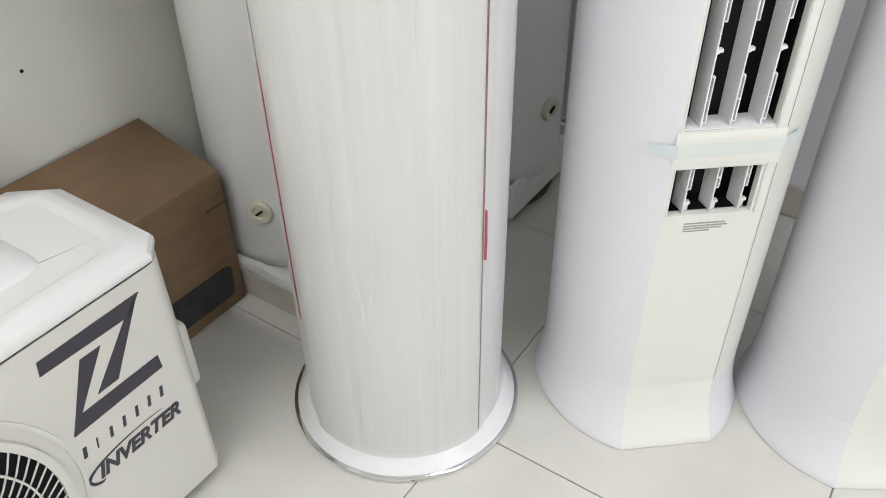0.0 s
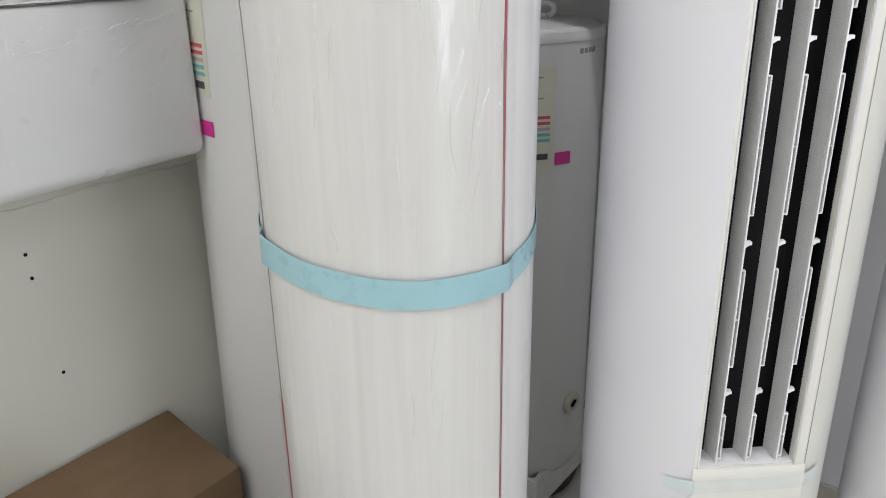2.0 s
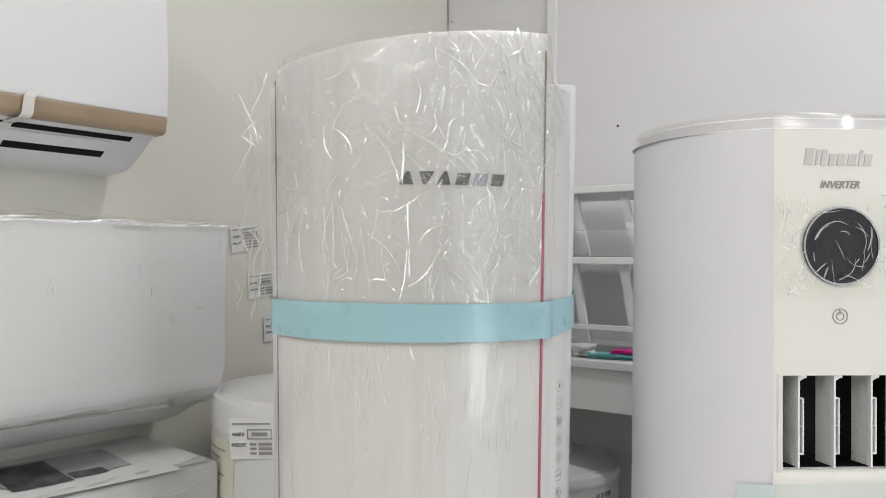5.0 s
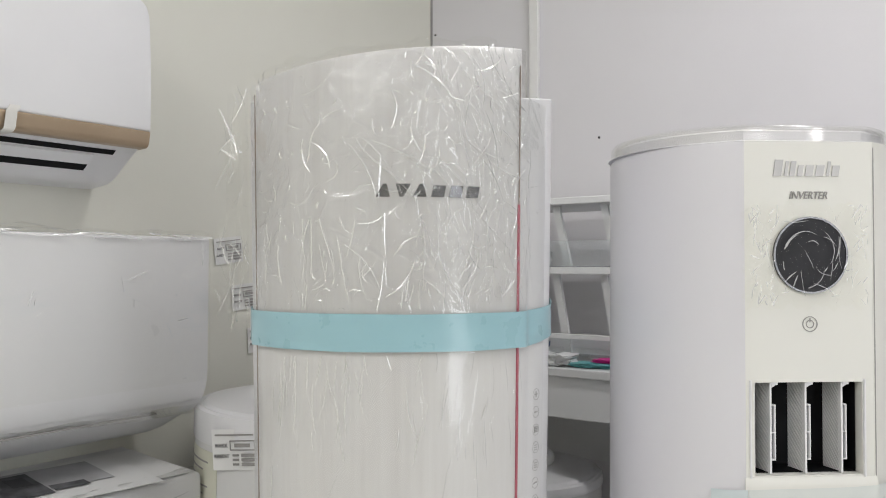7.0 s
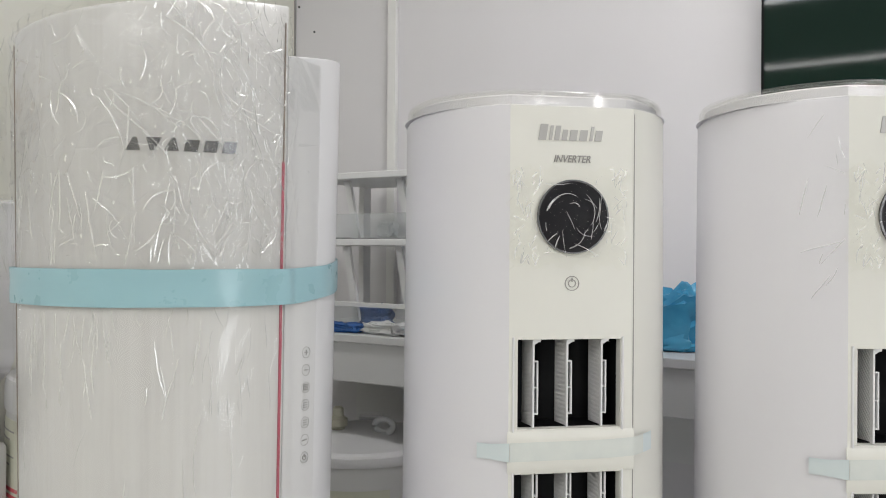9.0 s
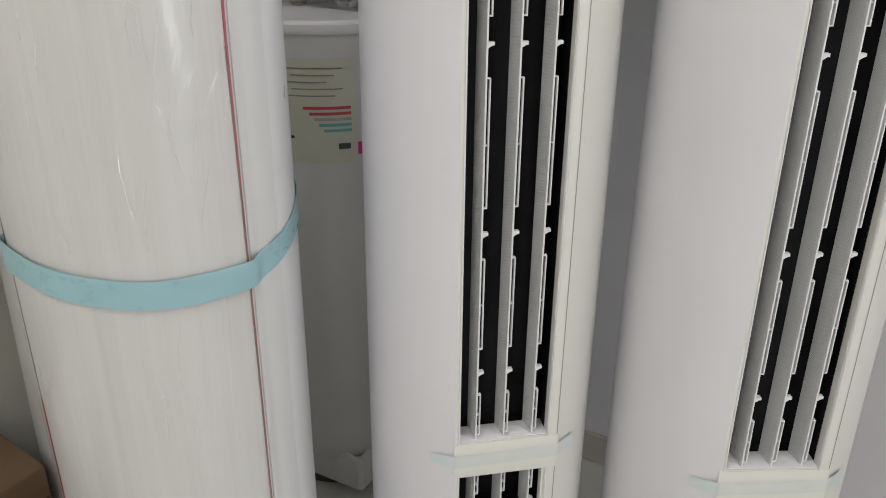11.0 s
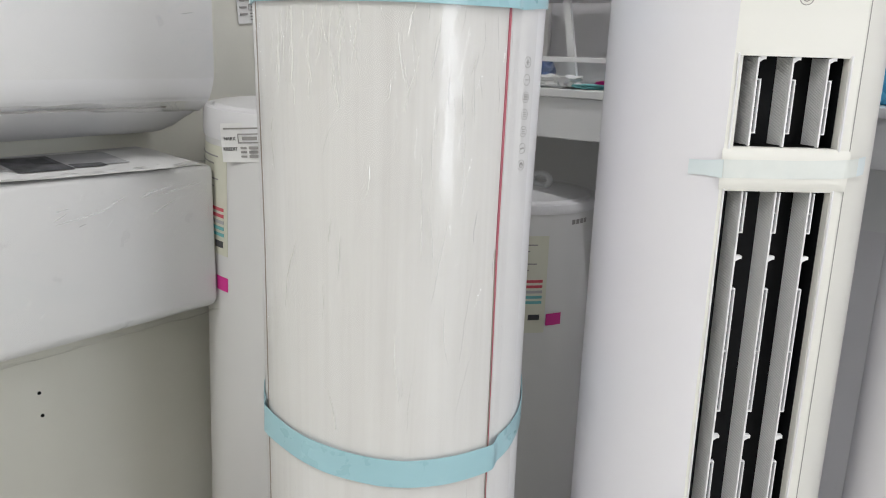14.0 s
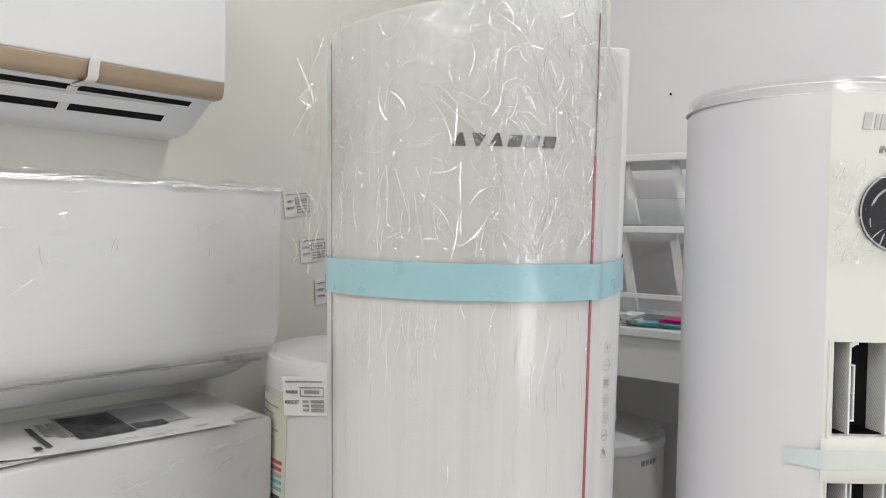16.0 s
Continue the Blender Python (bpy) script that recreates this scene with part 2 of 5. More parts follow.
# ---------------------------------------------------------------- builders
def obj(name, bm, mat, smooth=False, m=None):
    me = bpy.data.meshes.new(name)
    bmesh.ops.recalc_face_normals(bm, faces=bm.faces)
    bm.to_mesh(me)
    bm.free()
    me.materials.append(mat)
    if smooth:
        me.shade_smooth()
        me.set_sharp_from_angle(angle=radians(smooth if smooth is not True else 35))
    ob = new(name, me)
    if m is not None:
        ob.matrix_world = m
    return ob


def part(name, bm, mat, parent, label="", smooth=False, m=None):
    ob = obj(name, bm, mat, smooth)
    ob.parent = parent
    if m is not None:
        ob.matrix_basis = m
    return tagged(ob, label)


def thing(name, m, label, category, group=""):
    ob = new(name)
    ob.matrix_world = m
    ob.empty_display_size = 0.1
    return tagged(ob, label, category, group)


def box(x0, x1, y0, y1, z0, z1, bevel=0.0, seg=2, bm=None):
    own = bmesh.new()
    bmesh.ops.create_cube(own, size=1)
    for v in own.verts:
        v.co = Vector((x0 if v.co.x < 0 else x1, y0 if v.co.y < 0 else y1, z0 if v.co.z < 0 else z1))
    if bevel:
        bmesh.ops.bevel(own, geom=own.edges[:], offset=bevel, segments=seg, profile=0.5, affect="EDGES")
    if bm is None:
        return own
    me = bpy.data.meshes.new("tmp")
    own.to_mesh(me)
    own.free()
    bm.from_mesh(me)
    bpy.data.meshes.remove(me)
    return bm


def loft(rings, closed=True, cap=(True, True), bm=None):
    bm = bm or bmesh.new()
    rows = [[bm.verts.new(p) for p in ring] for ring in rings]
    n = len(rows[0])
    for lo, hi in zip(rows, rows[1:]):
        for i in range(n if closed else n - 1):
            j = (i + 1) % n
            bm.faces.new((lo[i], lo[j], hi[j], hi[i]))
    if closed and cap[0]:
        bm.faces.new(rows[0][::-1])
    if closed and cap[1]:
        bm.faces.new(rows[-1])
    return bm


def lathe(profile, seg=48, bm=None, centre=(0, 0)):
    """profile: (radius, z) from the bottom up, closed with caps."""
    return loft([[(centre[0] + r * math.cos(2 * math.pi * k / seg), centre[1] + r * math.sin(2 * math.pi * k / seg), z) for k in range(seg)] for r, z in profile], bm=bm)


def sheet(f, us, vs, thick=0.0, bm=None):
    """A patch of points f(u, v); with thickness it is closed behind along its normals."""
    bm = bm or bmesh.new()
    grid = [[bm.verts.new(f(u, v)) for u in us] for v in vs]
    faces = [bm.faces.new((a[i], a[i + 1], b[i + 1], b[i])) for a, b in zip(grid, grid[1:]) for i in range(len(us) - 1)]
    if thick:
        bm.normal_update()
        bmesh.ops.solidify(bm, geom=faces, thickness=thick)
    return bm


def span(a, b, n):
    return [a + (b - a) * k / (n - 1) for k in range(n)]


def tube(points, radius, seg=8, bm=None):
    bm = bm or bmesh.new()
    pts = [Vector(p) for p in points]
    rings = []
    for k, p in enumerate(pts):
        d = (pts[min(k + 1, len(pts) - 1)] - pts[max(k - 1, 0)]).normalized()
        s = d.cross(Vector((0, 0, 1)))
        s = s.normalized() if s.length > 1e-4 else Vector((1, 0, 0))
        t = s.cross(d)
        rings.append([p + radius * (math.cos(2 * math.pi * i / seg) * s + math.sin(2 * math.pi * i / seg) * t) for i in range(seg)])
    return loft(rings, bm=bm)


def ring_flat(r0, r1, seg=28, y=0.0, depth=0.0008, bm=None):
    """A thin upright annulus in the x-z plane, facing -y."""
    bm = bm or bmesh.new()
    def circle(r, yy):
        return [bm.verts.new((r * math.cos(2 * math.pi * k / seg), yy, r * math.sin(2 * math.pi * k / seg))) for k in range(seg)]
    loops = [circle(r0, y), circle(r0, y - depth), circle(r1, y - depth), circle(r1, y)]
    for a, b in zip(loops, loops[1:] + loops[:1]):
        for k in range(seg):
            j = (k + 1) % seg
            bm.faces.new((a[k], a[j], b[j], b[k]))
    return bm


def prism(points, y0, y1, bm=None):
    """An outline in the x-z plane, drawn out from y0 to y1."""
    return loft([[(x, y0, z) for x, z in points], [(x, y1, z) for x, z in points]], bm=bm)


def text_mesh(words, size, shear=0.0, depth=0.0006, align="CENTER", bold=0.0):
    cu = bpy.data.curves.new("words", "FONT")
    cu.body, cu.size, cu.shear, cu.extrude, cu.align_x, cu.align_y = words, size, shear, depth, align, "CENTER"
    cu.offset = bold * size
    ob = bpy.data.objects.new("words", cu)
    scene.collection.objects.link(ob)
    me = bpy.data.meshes.new_from_object(ob.evaluated_get(bpy.context.evaluated_depsgraph_get()))
    bpy.data.objects.remove(ob)
    bm = bmesh.new()
    bm.from_mesh(me)
    bpy.data.meshes.remove(me)
    bm.transform(Matrix.Rotation(radians(90), 4, "X"))     # upright in x-z, facing -y
    return bm


def widen(bm, kx, kz=1.0):
    bm.transform(Matrix.Diagonal((kx, 1, kz, 1)))
    return bm


def creases(u, z, count, seed, u_range, z_range, long, wide, high, lean, spread):
    """Heights of a sheet with straight sharp folds: count folds scattered over it, leaning about `lean` radians from upright."""
    rng = np.random.default_rng(seed)
    h = np.zeros_like(u)
    for _ in range(count):
        cu, cz = rng.uniform(*u_range), rng.uniform(*z_range)
        a = rng.normal(lean, spread)
        half, w, k = rng.uniform(*long) / 2, rng.uniform(*wide), rng.uniform(*high)
        bend = rng.normal(0, 3.0)
        du, dz = u - cu, z - cz
        t = du * math.sin(a) + dz * math.cos(a)
        q = du * math.cos(a) - dz * math.sin(a) + bend * t * t
        h += k * np.exp(-np.abs(q) / w) * np.clip(1 - (t / half) ** 2, 0, 1)
    return h


def film_part(name, points, mat, parent, label):
    """points: an array of rows of places; joined into one thin sheet."""
    nv, nu, _ = points.shape
    k = np.arange(nv * nu).reshape(nv, nu)
    faces = np.stack([k[:-1, :-1], k[:-1, 1:], k[1:, 1:], k[1:, :-1]], -1).reshape(-1, 4)
    me = bpy.data.meshes.new(name)
    me.from_pydata(points.reshape(-1, 3).tolist(), [], faces.tolist())
    me.materials.append(mat)
    me.shade_smooth()
    ob = new(name, me)
    ob.parent = parent
    return tagged(ob, label)


# ---------------------------------------------------------------- the room
def slab(name, a0, a1, b0, b1, z0, z1, mat, label, category):
    ob = obj(name, box(a0, a1, b0, b1, z0, z1), mat, m=ROOM)
    return tagged(ob, label, category, kind="structure")


T = 0.15
slab("wall_left", WALL_A - T, WALL_A, FAR_B - T, WALL_B + T, 0, HIGH, WALL_WARM, "warm white painted wall with a few screw holes", "wall")
slab("wall_back", WALL_A + 0.002, FAR_A + T, WALL_B, WALL_B + T, 0, HIGH, WALL_COOL, "cool white painted back wall of the showroom", "wall")
slab("wall_front", WALL_A + 0.002, FAR_A + T, FAR_B - T, FAR_B, 0, HIGH, WALL_WARM, "plain white painted wall closing the showroom", "wall")
wr = bmesh.new()
for b0, b1, z0, z1 in ((FAR_B, WINDOW_B0, 0, HIGH), (WINDOW_B1, WALL_B, 0, HIGH), (WINDOW_B0, WINDOW_B1, 0, WINDOW_Z0), (WINDOW_B0, WINDOW_B1, WINDOW_Z1, HIGH)):
    box(FAR_A, FAR_A + T, b0, b1, z0, z1, bm=wr)
tagged(obj("wall_right", wr, WALL_WARM, m=ROOM), "white painted wall with a wide shop window", "wall", kind="structure")
slab("ceiling", WALL_A - T, FAR_A + T, FAR_B - T, WALL_B + T, HIGH, HIGH + 0.1, CEILING, "plain white painted ceiling", "ceiling")
win = thing("window_1", ROOM @ pose(FAR_A + 0.06, 0, 0), "wide shop window with white frame", "window")
win["kind"] = "structure"
wf = bmesh.new()
for b0, b1, z0, z1 in ((WINDOW_B0, WINDOW_B1, WINDOW_Z0, WINDOW_Z0 + 0.06), (WINDOW_B0, WINDOW_B1, WINDOW_Z1 - 0.06, WINDOW_Z1), (WINDOW_B0, WINDOW_B0 + 0.06, WINDOW_Z0 + 0.06, WINDOW_Z1 - 0.06), (WINDOW_B1 - 0.06, WINDOW_B1, WINDOW_Z0 + 0.06, WINDOW_Z1 - 0.06), (-0.33, -0.27, WINDOW_Z0 + 0.06, WINDOW_Z1 - 0.06)):
    box(0, 0.05, b0, b1, z0, z1, 0.004, bm=wf)
part("window_frame", wf, FRAME, win)
for b0, b1 in ((WINDOW_B0 + 0.06, -0.33), (-0.27, WINDOW_B1 - 0.06)):
    g = part("pane", box(0.022, 0.028, b0, b1, WINDOW_Z0 + 0.06, WINDOW_Z1 - 0.06), GLASS, win)
    g.visible_shadow = False
for a, b in LAMPS:
    lamp = thing("ceiling_light", ROOM @ pose(a, b, HIGH), "long white ceiling tube light, switched on", "ceiling light", "ceiling lights")
    part("housing", box(-0.62, 0.62, -0.045, 0.045, -0.035, 0, 0.004), FRAME, lamp)
    part("diffuser", box(-0.60, 0.60, -0.037, 0.037, -0.056, -0.0355, 0.006), LIGHT, lamp)
    for x in (-0.61, 0.61):
        part("end_cap", box(x - 0.0095, x + 0.0095, -0.042, 0.042, -0.058, -0.0352, 0.003), FRAME, lamp)

# skirting along the two walls that are seen
for name, a0, a1, b0, b1 in (("baseboard_left", WALL_A, WALL_A + 0.012, FAR_B, WALL_B - 0.012), ("baseboard_back", WALL_A, FAR_A, WALL_B - 0.012, WALL_B)):
    base = thing(name, ROOM, "row of beige ceramic skirting tiles", "baseboard")
    base["kind"] = "structure"
    along = b1 - b0 if name == "baseboard_left" else a1 - a0
    k, at = 0, 0.0
    while at < along - 0.05:
        end = min(at + 0.60, along)
        bm = box(a0, a1, b0 + at, b0 + end - 0.003, 0.001, 0.085, 0.002, 1) if name == "baseboard_left" else box(a0 + at, a0 + end - 0.003, b0, b1, 0.001, 0.085, 0.002, 1)
        part("skirting_tile", bm, SKIRT, base)
        at = end

# dark joint where the two walls meet, holes and trunking
tagged(obj("trim_corner", box(WALL_A, WALL_A + 0.003, WALL_B - 0.006, WALL_B, 0.09, HIGH), GREY_PRINT, m=ROOM), "thin dark joint in the wall corner", "trim", kind="structure")


def dot(a, b, z, r, on_left, label):
    bm = bmesh.new()
    bmesh.ops.create_cone(bm, cap_ends=True, segments=12, radius1=r, radius2=r * 0.8, depth=0.002)
    turn = pose(0, 0, 0, 0, 90, 0) if on_left else pose(0, 0, 0, 90, 0, 0)
    ob = obj("screw_hole", bm, BLACK, m=ROOM @ pose(a, b, z) @ turn)
    tagged(ob, label, "screw hole", "screw holes")


for b, z in ((0.858, 0.802), (0.860, 0.757), (0.878, 0.560), (1.585, 2.2)):
    dot(WALL_A + 0.001, b, z, 0.0035, True, "small dark screw hole in the warm white wall")
for a, z in ((-0.827, 1.877), (-1.267, 2.135), (-1.322, 2.212)):
    dot(a, WALL_B - 0.001, z, 0.003, False, "small dark screw hole in the cool white wall")
tr = thing("cable_trunking", ROOM @ pose(-1.0, WALL_B, 0), "narrow white plastic cable trunking up the wall", "trunking")
part("channel", box(-0.011, 0.011, -0.012, 0, 1.36, HIGH, 0.002), FRAME, tr)
part("lid", box(-0.0125, 0.0125, -0.0165, -0.0125, 1.36, HIGH, 0.0015), FRAME, tr)


def folds(bm, place, count, seed, u_range, z_range, long, wide, lean, spread, wavy=0.0035, curl=0.25):
    """Pinched folds of clear film: thin rippled ribbons on a surface place(u, z, lift)."""
    rnd = random.Random(seed)
    ripple = lambda x, k, q: wavy * (0.5 + 0.5 * noise.noise(Vector((x * q, k, seed))))
    for index in range(count):
        u, z = rnd.uniform(*u_range), rnd.uniform(*z_range)
        a = lean + rnd.gauss(0, spread)
        if math.sin(a) > 0.3:
            a += math.pi
        size = long[0] + (long[1] - long[0]) * rnd.random() ** 2
        w, bend = rnd.uniform(*wide), rnd.uniform(-curl, curl)
        n = max(5, int(size / 0.004))
        rows = []
        for k in range(n + 1):
            t = k / n
            b = a + bend * (t - 0.5)
            pu, pz = u + math.sin(b) * size * (t - 0.5), z + math.cos(b) * size * (t - 0.5)
            pu += 0.0007 * noise.noise(Vector((pz * 90, u * 50, seed)))
            if not (z_range[0] <= pz <= z_range[1] and u_range[0] <= pu <= u_range[1]):
                continue
            h = w * (1 - abs(2 * t - 1) ** 3) * (0.7 + 0.3 * noise.noise(Vector((pz * 160, pu * 160, seed)))) + 0.00012
            x, y = math.cos(b) * h / 2, -math.sin(b) * h / 2
            base = ripple(pz + pu, index, 55)
            rows.append([place(pu - x, pz - y, base + 0.45 * h), place(pu, pz, base + 0.25 * h), place(pu + x, pz + y, base)])
        if len(rows) > 2:
            loft(rows, closed=False, cap=(False, False), bm=bm)
    return bm


def fold_part(bm, parent, label, mat):
    ob = part("film_folds", bm, mat, parent, label, True)
    ob["kind"] = "stuff"
    return ob


# ---------------------------------------------------------------- round column unit
def on_round(r, deg, z):
    """A place on the column: 0 degrees is its front, positive to the front's right."""
    r *= widening(z)
    return Vector((r * math.sin(radians(deg)), -r * math.cos(radians(deg)), z))


def widening(z):
    return 1 + 0.085 * max(0.0, z - 1.2)


def shell_r(deg):
    """The shell is a soft square rather than a true circle."""
    q = radians(deg)
    return 0.1795 * (abs(math.sin(q)) ** 2.3 + abs(math.cos(q)) ** 2.3) ** (-1 / 2.3)


def column_unit():
    th = thing("floor_air_conditioner", pose(0.028, 1.225, 0), "round white column air conditioner in clear film with blue tape", "air conditioner")
    left, right, top = -52, 46.5, 1.788
    def top_z(deg):
        return top + 0.0165 * (deg + 3) / 49
    def shell_top(deg):
        """The shell's rim climbs from the seams towards its sides."""
        return 1.752 + 0.2 * min(0.145, max(0.0, 0.125 - shell_r(deg) * math.cos(radians(deg))))
    # shell behind the front panel
    degs = span(right + 1.2, 360 + left - 1.2, 64)
    shell = loft([[on_round(shell_r(d), d, z) for d in degs] for z in (0.05, 0.6, 1.2, 1.5)] + [[on_round(shell_r(d), d, shell_top(d) - 0.0015) for d in degs], [on_round(shell_r(d) - 0.0015, d, shell_top(d)) for d in degs]])
    part("body", shell, WHITE, th, "smooth white side and back shell", True)
    part("seam_core", loft([[on_round(0.168, d, z) for d in span(0, 360 - 7.5, 48)] for z in (0.045, 1.2, 1.5, 1.742)]), SEAM, th)
    # bowed front panel
    degs = span(left, right, 40)
    def panel(deg, z):
        edge = min(abs(deg - left), abs(deg - right)) / 4.0
        r = 0.1935 - 0.003 * max(0.0, 1 - edge) ** 2
        return on_round(r, deg, z)
    bm = bmesh.new()
    rows = []
    zs = [0.042, 0.05, 0.4, 0.8, 1.2, 1.5, 1.7]
    for z in zs:
        rows.append([panel(d, z) for d in degs])
    rows.append([panel(d, top_z(d) - 0.006) for d in degs])
    rows.append([on_round(0.190, d, top_z(d)) for d in degs])
    rows.append([on_round(0.1805, d, top_z(d) - 0.001) for d in degs])
    rows.append([on_round(0.1805, d, 0.042) for d in degs])
    loft(rows, closed=False, bm=bm)
    part("front_panel", bm, WOOD, th, "bowed front panel printed with pale wood grain", 50)
    part("top_cap", lathe([(0.174, 1.735), (0.174, 1.750), (0.168, 1.754)], 56), WHITE, th, smooth=True)
    # foot
    part("foot", lathe([(0.2095, 0.010), (0.2075, 0.014), (0.202, 0.022), (0.1965, 0.032), (0.1915, 0.042), (0.186, 0.046)], 72), WHITE, th, "flared white foot", True)
    part("foot_ring", lathe([(0.2115, 0.001), (0.2155, 0.004), (0.2155, 0.009), (0.2105, 0.0115)], 72), CHROME, th, "thin chrome ring round the foot", True)
    # red foil strips in both seams
    wide_at = lambda z: 0.30 + 0.60 * min(1.0, max(0.0, (z - 1.02) / 0.20))
    part("foil_strip", sheet(lambda u, z: on_round(0.1938, right - 1.2 - u * wide_at(z), z), span(1, 0, 4), span(0.44, 1.632, 40), 0.0012), RED, th, "rose red foil strip in the seam")
    part("seam_line", sheet(lambda u, z: on_round(0.1937, right - 1.3 - wide_at(z) - 0.3 * u, z), span(1, 0, 3), span(0.44, 1.20, 24), 0.0008), SEAM, th, "thin tan seam line")
    part("foil_strip", sheet(lambda d, z: on_round(0.1925, d, z), span(left - 0.7, left + 0.1, 4), span(0.30, 0.74, 16), 0.0012), RED, th, "rose red foil strip in the seam")
    part("seam_line", sheet(lambda d, z: on_round(0.1938, d, z), span(right - 1.75, right - 1.35, 3), span(0.05, 0.44, 12), 0.0008), SEAM, th, "thin tan seam line")
    part("seam_line", sheet(lambda d, z: on_round(0.1936, d, z), span(right - 1.75, right - 1.35, 3), span(1.632, 1.785, 8), 0.0008), SEAM, th, "thin tan seam line")
    part("seam_line", sheet(lambda d, z: on_round(0.1923, d, z), span(left - 0.45, left + 0.1, 3), span(0.74, 1.76, 26), 0.0008), SEAM, th, "thin tan seam line")
    flap = lambda u, z: on_round(0.1945 + 0.004 * u, right - 1.0 + u * (0.5 * max(0.0, 1 - abs(z - 0.47) / 0.05)), z)
    part("foil_flap", sheet(flap, span(0, 1, 4), span(0.44, 0.53, 10), 0.0006), RED, th, "loose end of the red foil")
    # tapes
    def band(z_of, height, seed):
        def f(d, v):
            r = 0.1988
            if d > right - 1:
                k = min(1.0, (d - right + 1) / 7.0)
                k = k * k * (3 - 2 * k)
                r = (1 - k) * 0.1992 + k * (shell_r(d) + 0.0026)
            if d < left:
                k = min(1.0, (left - d) / 5.0)
                r = (1 - k) * 0.1988 + k * (shell_r(d) + 0.0026)
            wave = 0.0012 * noise.noise(Vector((d * 0.09, v * 3, seed)))
            return on_round(r + wave, d, z_of(d) + v * height * (1 + 0.05 * noise.noise(Vector((d * 0.05, seed, 2)))))
        return sheet(f, span(-108, 118, 150), span(-0.5, 0.5, 6), 0.0007)
    part("tape", band(lambda d: 1.4955 + 0.006 * max(0, d - 52) / 30.0, 0.039, 1.0), TAPE, th, "light blue adhesive tape round the column", True)
    part("tape", band(lambda d: 0.927 + 0.028 * min(1.0, max(0.0, (12 - d) / 62.0)) ** 1.2 + 0.022 * max(0.0, (d - 46) / 40.0), 0.036, 5.0), TAPE, th, "light blue adhesive tape round the column", True)
    # touch buttons
    for k in range(7):
        z = 1.418 - 0.0202 * k
        m = pose(*on_round(shell_r(58.5) + 0.0004, 58.5, z), 0, 0, 54)
        b = part("button", ring_flat(0.0061, 0.0066, 24, 0, 0.0003), ICON, th, "thin pale grey ring icon", m=m)
        s = bmesh.new()
        if k in (0, 1):
            box(-0.003, 0.003, -0.0007, 0, -0.0005, 0.0005, bm=s)
        if k == 0:
            box(-0.0005, 0.0005, -0.0007, 0, -0.003, 0.003, bm=s)
        if k == 2:
            for q in range(4):
                box(-0.0035, 0.0035, -0.0007, 0, -0.003 + q * 0.0018, -0.0018 + q * 0.0018, bm=s)
        if k in (3, 4):
            box(-0.003, 0.003, -0.0007, 0, 0.0022, 0.003, bm=s), box(-0.003, 0.003, -0.0007, 0, -0.003, -0.0022, bm=s), box(-0.003, 0.003, -0.0007, 0, -0.0004, 0.0004, bm=s)
        if k == 5:
            box(-0.004, -0.001, -0.0007, 0, -0.001, 0.0005, bm=s), box(0.0, 0.0035, -0.0007, 0, -0.0005, 0.001, bm=s)
        if k == 6:
            ring_flat(0.0024, 0.0031, 16, 0, 0.0007, s), box(-0.0004, 0.0004, -0.0009, 0, 0.0005, 0.004, bm=s)
        part("icon", s, ICON, b)
    # word mark as a row of plain slanted blocks
    for k in range(6):
        d0 = -2.5 + k * 5.4
        blk = bmesh.new()
        def pt(u, v):
            return on_round(0.1937, d0 + u * 4.4 + 0.5 * v, 1.643 + (v - 0.5) * 0.0135)
        shape = ([(0.0, 0.0), (0.95, 0.0), (0.62, 1.0), (0.38, 1.0)], [(0.0, 1.0), (1.0, 1.0), (0.62, 0.0), (0.36, 0.0)])[k % 2] if k < 3 else [(0.02, 0.0), (0.90, 0.0), (0.97, 0.9), (0.10, 0.9)]
        front = [pt(u, v) for u, v in shape]
        outer = [p + Vector((p.x, p.y, 0)).normalized() * 0.0012 for p in front]
        loft([front, outer], bm=blk)
        part("mark_block", blk, MARK, th, "small dark chrome block of the maker's mark")
    # clear wrap, strongly creased near the top, nearly smooth lower down
    def wrap(d0, d1, nd, z0, z1, nz, height):
        d, z = np.meshgrid(np.linspace(d0, d1, nd), np.linspace(z0, z1, nz))
        q = np.radians(d)
        shell = 0.1795 * (np.abs(np.sin(q)) ** 2.3 + np.abs(np.cos(q)) ** 2.3) ** (-1 / 2.3) + 0.0016
        k = np.clip((d - 45.5) / 7, 0, 1)
        k = k * k * (3 - 2 * k)
        flat = 1 - 0.85 * np.exp(-((z - 1.4955) / 0.026) ** 4) - 0.85 * np.exp(-((z - 0.935) / 0.040) ** 4)
        r = 0.1960 * (1 - k) + shell * k + flat * height(q * 0.2, z)
        z = z + 0.0165 * (np.clip(d, -52, 46) + 3) / 49 * np.clip((z - 1.34) / 0.445, 0, 1)
        z = np.where(d > 46.6, np.minimum(z, 1.7505), z)
        r = r * (1 + 0.085 * np.clip(z - 1.2, 0, None))
        return np.stack([r * np.sin(np.radians(d)), -r * np.cos(np.radians(d)), z], -1)
    def upper(u, z):
        up = np.clip((z - 1.33) / 0.12, 0, 1)
        h = creases(u, z, 170, 3, (-0.18, 0.18), (1.50, 1.79), (0.03, 0.16), (0.0014, 0.0034), (0.0008, 0.0028), 0.15, 0.75)
        h += creases(u, z, 70, 5, (0.02, 0.17), (1.45, 1.79), (0.06, 0.22), (0.0014, 0.0030), (0.0006, 0.0022), -0.35, 0.35)
        return up * h + 0.0003 * np.sin(u * 31 + z * 9) ** 2
